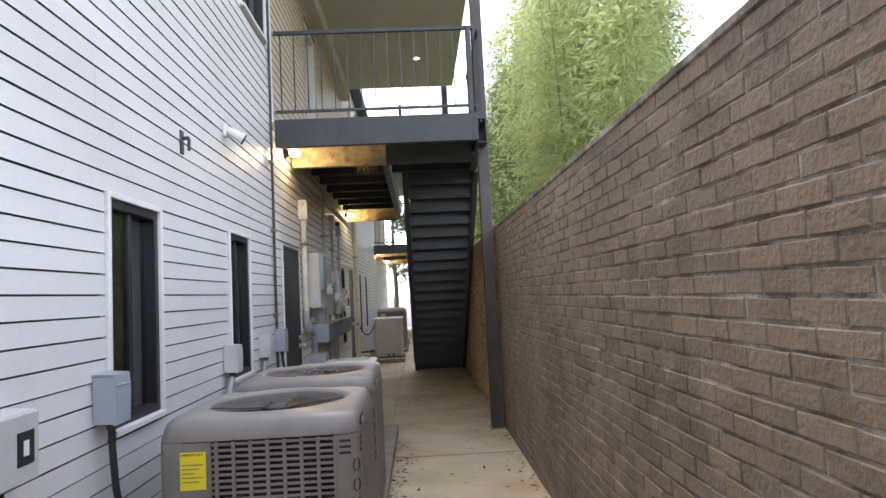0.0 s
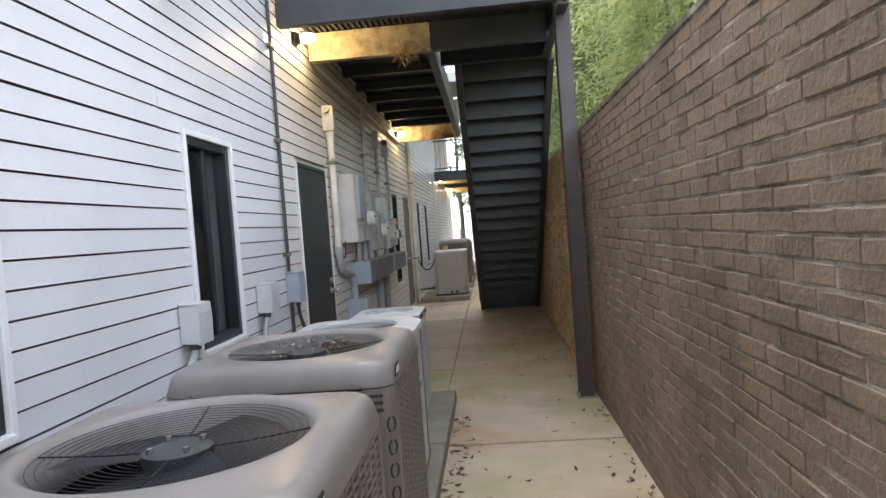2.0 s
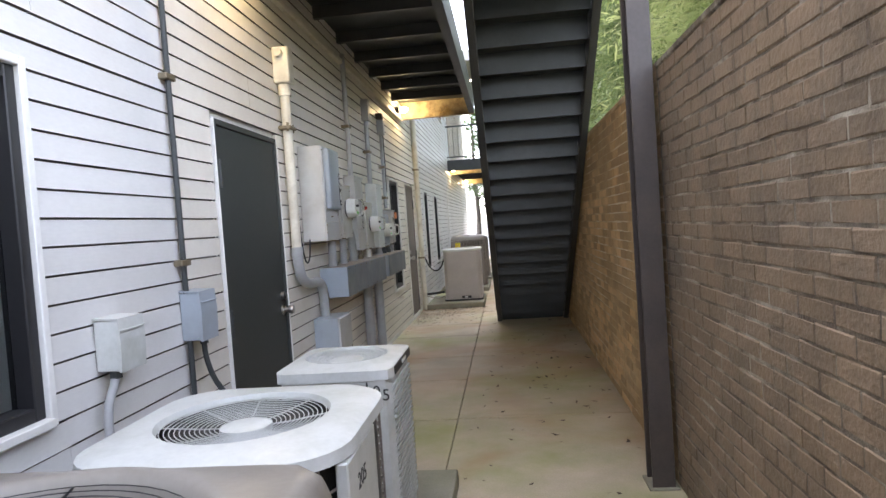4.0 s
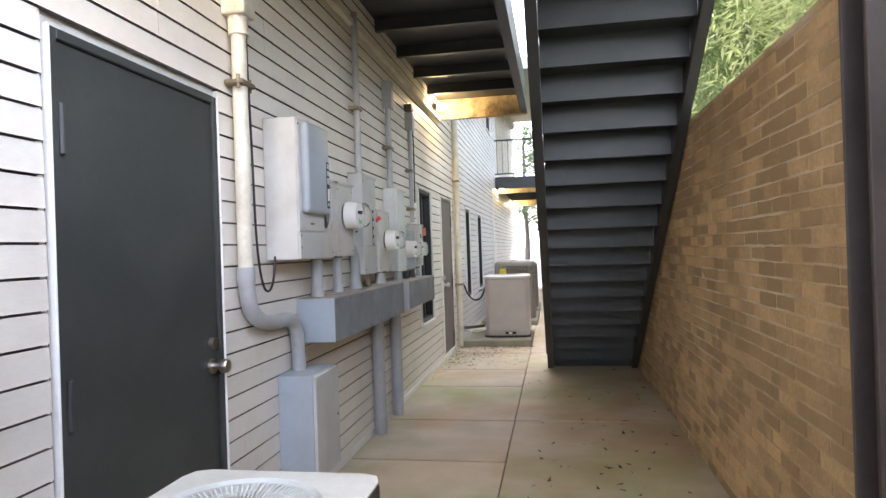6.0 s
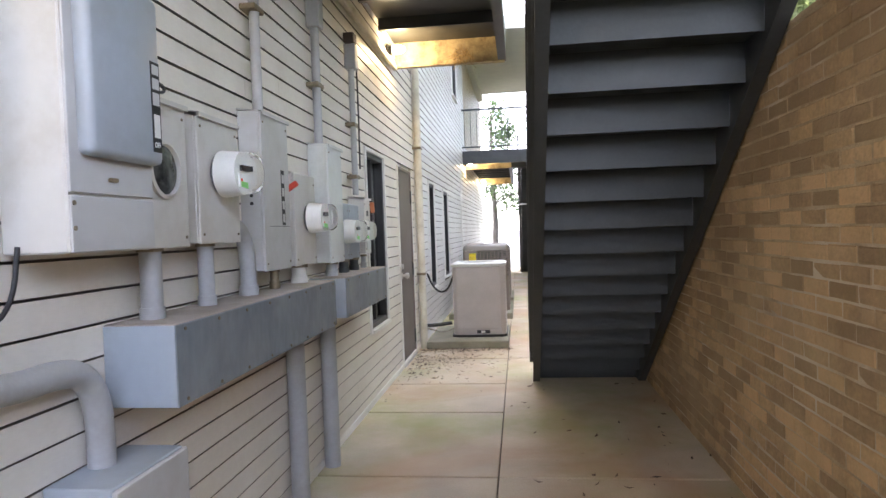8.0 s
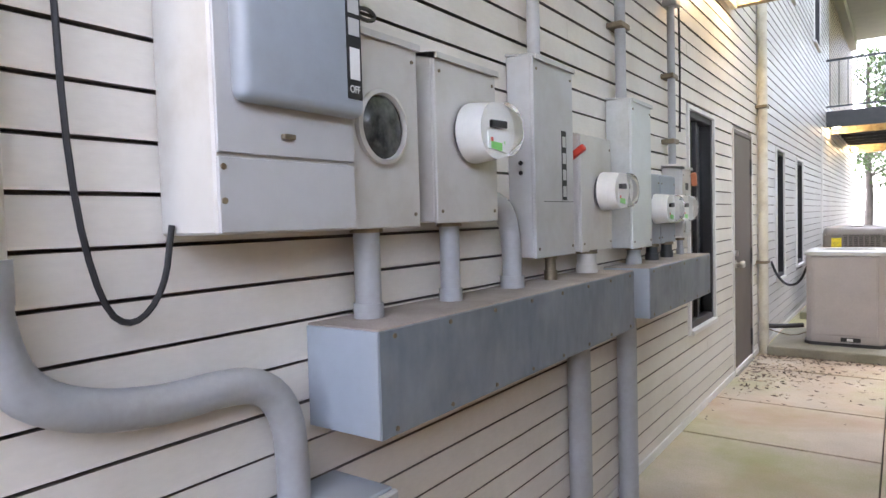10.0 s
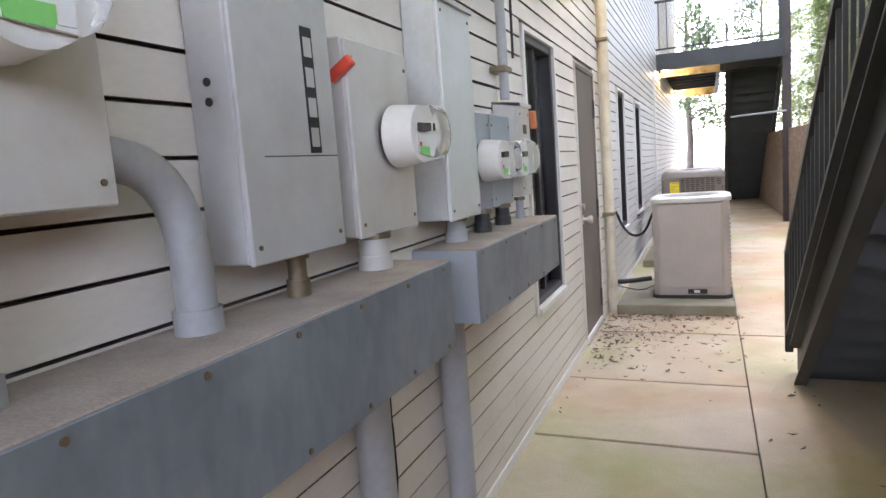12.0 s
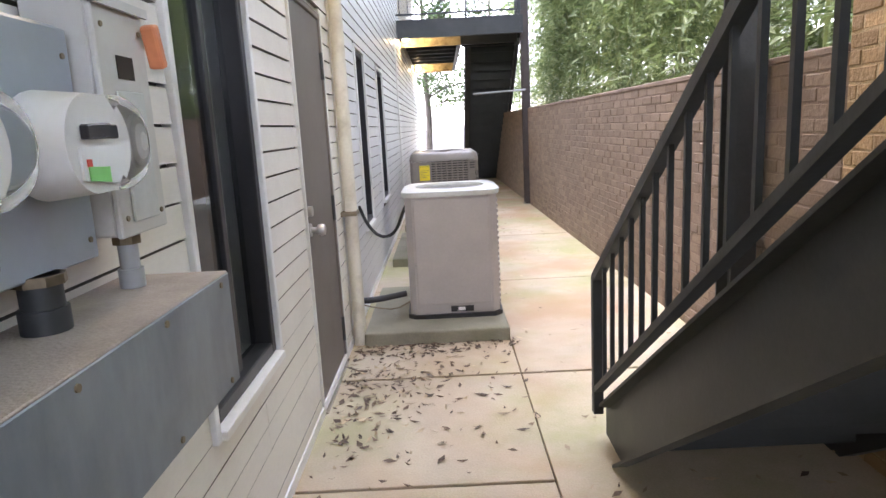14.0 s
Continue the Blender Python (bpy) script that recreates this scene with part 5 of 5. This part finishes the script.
# small boxes, whips and lights along the first stretch
riser(7.45, WX + 0.022, 0.35, 6.3, 0.013, "thin grey conduit strapped up the siding", STEEL, (1.35, 2.2, 2.9))


def whip_box(y, z, w, h, d, material, label, whip, whip_mat=PVC, r=0.013):
    g = thing("disconnect_box", (WX, y, z), label, "disconnect box", "disconnect boxes")
    part("body", box(0, d - 0.01, -w / 2, w / 2, 0, h, 0.004), material, g)
    part("cover", prism([(d - 0.01, -0.004), (d, -0.004), (d + 0.004, h * 0.6), (d - 0.002, h + 0.006), (0.0, h + 0.012), (0.0, h + 0.006), (d - 0.012, h)], "y", -w / 2 - 0.004, w / 2 + 0.004), material, g, "hinged cover")
    part("lid_lip", box(d, d + 0.007, -w / 2, w / 2, h * 0.78, h * 0.81, 0.001), material, g)
    part("whip", tube(whip, r, 10, smooth=2), whip_mat, g, "bent electrical whip", smooth=True)
    part("connector", cyl((whip[0][0], whip[0][1], -0.03), (whip[0][0], whip[0][1], 0.0), r + 0.006, 10), STEEL, g)
    return g


whip_box(3.95, 0.985, 0.14, 0.21, 0.10, PANEL_BLUE, "blue-grey disconnect box with a black whip", [(0.05, 0, 0), (0.05, 0, -0.12), (0.06, 0.03, -0.4), (0.14, 0.12, -0.65), (0.2, 0.2, -0.7)], CABLE, 0.016)
whip_box(5.83, 0.985, 0.14, 0.19, 0.10, AC_WHITE, "pale disconnect box with a curved grey whip", [(0.05, -0.02, 0), (0.05, -0.03, -0.06), (0.05, -0.12, -0.12), (0.06, -0.16, -0.3), (0.12, -0.16, -0.6)], PVC, 0.02)
whip_box(6.88, 0.995, 0.15, 0.185, 0.10, AC_WHITE, "pale disconnect box with a curved grey whip", [(0.05, -0.04, 0), (0.05, -0.05, -0.05), (0.05, -0.11, -0.12), (0.06, -0.12, -0.3), (0.10, -0.12, -0.6)], PVC, 0.016)
whip_box(7.50, 0.99, 0.15, 0.22, 0.10, PANEL_BLUE, "blue-grey disconnect box with a hanging dark whip", [(0.05, 0.03, 0), (0.05, 0.03, -0.1), (0.08, 0.06, -0.24), (0.20, 0.08, -0.38), (0.42, 0.05, -0.44)], STEEL, 0.013)
MB = thing("meter_box", (WX, 3.15, 0.93), "old grey timer box with a glass front", "timer box")
part("body", box(0, 0.10, -0.13, 0.13, 0, 0.235, 0.006), AC_WHITE, MB)
part("front", box(0.10, 0.125, -0.125, 0.125, 0.0, 0.23, 0.006), PANEL_GREY, MB)
part("dial_window", box(0.1255, 0.128, 0.0, 0.09, 0.06, 0.17), DARK_PLASTIC, MB, "dark glass window")
part("dial", box(0.1285, 0.129, 0.03, 0.06, 0.09, 0.14), PAPER, MB)
part("peg", cyl((0.06, 0.13, 0.12), (0.06, 0.15, 0.12), 0.01, 10), DARK_PLASTIC, MB)
part("nipple_below", cyl((0.05, 0, -0.25), (0.05, 0, 0.0), 0.03, 12), DARK_PLASTIC, MB, smooth=True)

g = thing("wall_bracket", (WX, 5.01, 2.44), "small dark empty bracket on the siding", "bracket")
part("plate", box(-0.004, 0.008, -0.025, 0.025, 0, 0.15, 0.003), STEEL, g)
part("arm", box(0.008, 0.05, -0.012, 0.012, 0.09, 0.11, 0.003), STEEL, g)
part("hook", box(0.04, 0.055, -0.012, 0.012, 0.02, 0.10, 0.003), STEEL, g)
g = thing("flood_light", (WX, 5.90, 2.77), "small white spotlight with a dark lens on the siding", "spotlight")
part("base", box(0, 0.03, -0.035, 0.035, 0, 0.11, 0.006), WHITE_PLASTIC, g)
part("head", cyl((0.03, 0.0, 0.06), (0.14, 0.04, -0.01), 0.028, 16, 0.045), WHITE_PLASTIC, g, smooth=True)
part("lens", cyl((0.135, 0.038, -0.008), (0.15, 0.044, -0.017), 0.043, 16), DARK_PLASTIC, g, smooth=True)

# downspout pipe, refrigerant lines, nest
riser(15.50, WX + 0.055, -0.02, 5.9, 0.042, "cream-painted downspout pipe up the siding corner", CREAM, (0.9, 2.4, 3.4))
g = thing("refrigerant_line", (WX, 15.72, 0.24), "black insulated refrigerant line to the air conditioner", "refrigerant line", "refrigerant lines")
part("insulated_pipe", tube([(0, 0, 0), (0.15, 0.02, 0.0), (0.36, 0.10, 0.015)], 0.022, 10, smooth=1), CABLE, g, smooth=True)
part("thin_pipe", tube([(0, 0.03, -0.02), (0.15, 0.05, -0.07), (0.28, 0.1, -0.1), (0.38, 0.15, -0.06)], 0.006, 8, smooth=1), BRASSY, g)
g = thing("power_whip", (WX, 16.3, 0.85), "black looping power whip to the air conditioner", "power whip", "power whips")
part("whip", tube([(0.0, 0, 0), (0.06, 0, -0.16), (0.16, -0.02, -0.26), (0.28, -0.05, -0.22), (0.36, -0.1, -0.02), (0.39, -0.12, 0.02)], 0.013, 8, smooth=2), CABLE, g, smooth=True)

random.seed(8)


def nest(x, y, z, label):
    bm = bmesh.new()
    for k in range(90):
        a = Vector((random.gauss(0, 0.06), random.gauss(0, 0.025), random.gauss(0, 0.03)))
        b = a + Vector((random.gauss(0, 0.05), random.gauss(0, 0.03), random.gauss(-0.015, 0.05)))
        tube([a, (a + b) / 2 + Vector((0, 0, random.gauss(0, 0.012))), b], 0.0028, 3, bm=bm)
    ob = part("bird_nest", bm, NEST)
    ob.location = (x, y, z)
    tagged(ob, label, "bird nest")


nest(-0.55, 8.53, 3.075, "straggling dry-grass bird nest on the rusty beam")
nest(-0.72, 14.32, 3.15, "straggling dry-grass bird nest on the end beam")
g = thing("pale_conduit", (-0.05, 22.642, 1.95), "thin pale conduit across the far stair", "conduit")
part("pipe", cyl((-0.12, 0, 0), (0.78, 0, 0.03), 0.016, 10), PVC, g, smooth=True)


# ---- fallen leaves ----
def litter(name, count, area, material, label, top=0.004, size=(0.025, 0.075)):
    verts, faces = [], []
    for k in range(count):
        x, y, z = area()
        a, ln = random.uniform(0, 6.28), random.uniform(*size)
        w = ln * random.uniform(0.2, 0.45)
        c, s = math.cos(a), math.sin(a)
        q = len(verts)
        for u, v, h in ((-ln / 2, 0, random.uniform(0, 0.01)), (0, w / 2, 0.001), (ln / 2, 0, random.uniform(0, 0.016)), (0, -w / 2, random.uniform(0, 0.008))):
            verts.append((x + u * c - v * s, y + u * s + v * c, z + top + h))
        faces += [(q, q + 1, q + 3), (q + 1, q + 2, q + 3)]
    me = bpy.data.meshes.new(name)
    me.from_pydata(verts, [], faces)
    me.materials.append(material)
    return tagged(new(name, me), label, "leaf litter", kind="stuff")


def along_kerb():
    return (-0.26 + abs(random.gauss(0, 0.09)), random.uniform(1.0, 7.6), 0)


def anywhere():
    return (random.uniform(-0.25, 0.85), random.uniform(0.5, 11.5), 0)


def breezeway():
    return (random.uniform(-0.2, 0.95), random.gauss(10.8, 1.2), 0)


def by_door():
    x = -1.38 + abs(random.gauss(0, 0.42))
    return (min(x, 0.7), random.gauss(14.7, 0.5), 0) if x < -0.3 else (min(x, 0.8), random.uniform(12.5, 18), 0)


def by_pad():
    return (random.uniform(-1.38, -0.3), 15.43 - abs(random.gauss(0, 0.13)), 0)


def far_side():
    return (random.uniform(-0.3, 0.85), random.uniform(13.5, 23), 0)


def by_wall():
    return (0.88 - abs(random.gauss(0, 0.05)), random.uniform(0, 7.7), 0)


def beside_units():
    return (random.uniform(-0.27, 0.05), random.uniform(1.0, 5.2), 0)


litter("leaf_litter", 260, along_kerb, DEAD_LEAF, "dry brown leaves along the foot of the equipment pad")
litter("leaf_litter", 110, beside_units, PALE_LEAF, "curled pale leaves on the walkway")
litter("leaf_litter", 120, anywhere, DEAD_LEAF, "scattered dry brown leaves on the walkway")
litter("leaf_litter", 70, breezeway, DEAD_LEAF, "scattered dark leaves below the stair")
litter("leaf_litter", 330, by_door, DEAD_LEAF, "scattered dry leaves by the taupe door")
litter("leaf_litter", 160, by_pad, DEAD_LEAF, "drift of dry leaves against the concrete pad")
litter("leaf_litter", 150, by_door, PALE_LEAF, "pale dry leaves by the taupe door")
litter("leaf_litter", 220, far_side, PALE_LEAF, "pale dry leaves along the far walkway")
litter("leaf_litter", 150, by_wall, DEAD_LEAF, "dry leaves along the foot of the brick wall")
litter("fan_debris", 55, lambda: (-0.71 + random.uniform(-1, 1) * 0.27, 5.455 + random.uniform(-1, 1) * 0.22, 0.987), PALE_LEAF, "pale leaf scraps lying on the fan guard", size=(0.015, 0.04))


# ---- plants ----
def bamboo(seed, height, leaves, low, material=None):
    random.seed(seed)
    g = thing("bamboo", (0, 0, -50), "tall leafy green bamboo on the soil bank", "bamboo", "bamboo grove")
    lean = Vector((random.uniform(-0.25, 0.2), random.uniform(-0.35, 0.35), 0))
    pts = [Vector((0, 0, -0.2)) + Vector((0, 0, height)) * t + lean * height * 0.22 * t * t for t in [i / 8 for i in range(9)]]
    rings = []
    for i in range(8):
        for t, swell in ((0.0, 1.22), (0.06, 1.0), (0.94, 1.0)):
            c, r = pts[i].lerp(pts[i + 1], t), 0.026 * (1 - (i + t) / 9.5) * swell
            rings.append([(c.x + r * math.cos(a), c.y + r * math.sin(a), c.z) for a in [2 * math.pi * k / 7 for k in range(7)]])
    part("culm", loft(rings, True, True), CULM, g, smooth=True)
    verts, faces = [], []
    for k in range(leaves // 9):
        t = low + (1 - low) * random.random() ** 0.8
        i = min(7, int(t * 8))
        base = pts[i].lerp(pts[i + 1], t * 8 - i)
        a = random.uniform(0, 2 * math.pi)
        reach = random.uniform(0.15, 0.95) * (1.15 - 0.6 * t)
        twig = Vector((math.cos(a), math.sin(a), random.uniform(-0.1, 0.6)))
        for j in range(9):
            at = base + twig * reach * random.uniform(0.35, 1.0) + Vector((random.gauss(0, 0.06), random.gauss(0, 0.06), random.gauss(0, 0.06)))
            d = (twig + Vector((random.gauss(0, 0.7), random.gauss(0, 0.7), random.gauss(-0.4, 0.5)))).normalized()
            ln = random.uniform(0.10, 0.19)
            side = d.cross(Vector((random.gauss(0, 0.5), random.gauss(0, 0.5), 1))).normalized() * ln * 0.11
            mid, tip = at + d * ln * 0.4, at + d * ln - Vector((0, 0, 0.02))
            q = len(verts)
            verts += [tuple(at), tuple(mid + side), tuple(tip), tuple(mid - side)]
            faces.append((q, q + 1, q + 2, q + 3))
    me = bpy.data.meshes.new("foliage")
    me.from_pydata(verts, [], faces)
    me.materials.append(material or BAMBOO_LEAF)
    f = new("foliage", me)
    f.parent = g
    return g


KINDS = [bamboo(11, 6.5, 2600, 0.10), bamboo(12, 7.5, 2600, 0.22), bamboo(13, 5.2, 2800, 0.02), bamboo(14, 8.5, 2400, 0.35), bamboo(15, 3.6, 2600, 0.0)]
# the same bamboo for the far grove, with the darkened leaf copy
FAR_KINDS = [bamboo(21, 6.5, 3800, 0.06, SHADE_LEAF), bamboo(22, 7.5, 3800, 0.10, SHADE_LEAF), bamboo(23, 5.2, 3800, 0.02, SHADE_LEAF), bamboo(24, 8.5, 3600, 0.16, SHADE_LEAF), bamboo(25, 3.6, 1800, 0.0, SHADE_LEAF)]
random.seed(5)
spots = []
for row, (x, n, kinds) in enumerate(((2.15, 22, (2, 4, 4)), (2.9, 22, (0, 2, 3)), (3.6, 20, (0, 1, 3)), (5.2, 18, (0, 1)), (7.5, 16, (1, 3)))):
    for k in range(n):
        y = 7.8 + 0.9 * row * 0.8 + (34.0 - 7.4) * (k + random.uniform(-0.4, 0.4)) / n
        spots.append((x + random.uniform(-0.25, 0.35), y, random.choice(kinds)))
for x, n, kinds in ((4.3, 18, (0, 1, 3)), (6.2, 16, (0, 1)), (8.4, 18, (0, 1, 3)), (9.8, 18, (0, 1, 3)), (12.0, 16, (1, 3))):
    for k in range(n):
        spots.append((x + random.uniform(-0.3, 0.3), 17.0 + 24.0 * (k + random.uniform(-0.4, 0.4)) / n, random.choice(kinds)))
for i, (x, y, k) in enumerate(spots):
    if x > 0.41 * (y - 1.0) + 0.1:
        continue
    s = random.uniform(0.85, 1.15)
    m = pose(x, y, hill(x, y) - 0.05, 0, 0, random.uniform(-70, 70)) @ Matrix.Diagonal((s, s, s, 1))
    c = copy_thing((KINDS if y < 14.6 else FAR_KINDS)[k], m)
    c.scale = (s, s, s)
for g in KINDS + FAR_KINDS:
    for o in (*g.children_recursive, g):
        bpy.data.objects.remove(o)


def tree(at, height, spread, seed, leaves):
    random.seed(seed)
    g = thing("tree", at, "dark-leaved broad tree beyond the end of the alley", "tree", "trees")
    bm = tube([(0, 0, -0.1), (0.1, 0, height * 0.25), (0.0, 0.1, height * 0.55), (0.1, 0, height * 0.9)], 0.16, 9)
    for v in bm.verts:
        s = 1 - 0.75 * max(0, v.co.z) / height
        v.co.x, v.co.y = v.co.x * s, v.co.y * s
    tips = []
    for k in range(16):
        a, z = random.uniform(0, 6.28), height * random.uniform(0.28, 0.9)
        r = spread * random.uniform(0.5, 1) * (1.1 - 0.6 * z / height)
        e = Vector((r * math.cos(a), r * math.sin(a), z + r * random.uniform(0.1, 0.5)))
        tube([(0, 0, z), tuple(Vector((0, 0, z)).lerp(e, 0.5) + Vector((0, 0, 0.12))), tuple(e)], 0.03, 5, bm=bm)
        tips.append((Vector((0, 0, z)), e))
    part("trunk", bm, BARK, g)
    verts, faces = [], []
    for k in range(leaves):
        b, e = random.choice(tips)
        at2 = b.lerp(e, random.uniform(0.35, 1.08)) + Vector((random.gauss(0, 0.28), random.gauss(0, 0.28), random.gauss(0, 0.25)))
        d = Vector((random.gauss(0, 1), random.gauss(0, 1), random.gauss(-0.3, 0.7))).normalized()
        ln = random.uniform(0.10, 0.2)
        side = d.cross(Vector((random.gauss(0, 0.6), random.gauss(0, 0.6), 1))).normalized() * ln * 0.25
        q = len(verts)
        verts += [tuple(at2), tuple(at2 + d * ln * 0.45 + side), tuple(at2 + d * ln), tuple(at2 + d * ln * 0.45 - side)]
        faces.append((q, q + 1, q + 2, q + 3))
    me = bpy.data.meshes.new("crown")
    me.from_pydata(verts, [], faces)
    me.materials.append(TREE_LEAF)
    f = new("crown", me)
    f.parent = g


tree((-1.3, 37.0, -0.1), 7.5, 2.4, 31, 5200)
tree((1.6, 41.0, -0.1), 8.5, 2.8, 32, 5200)
tree((-4.5, 44.0, -0.1), 9.0, 3.0, 33, 4800)
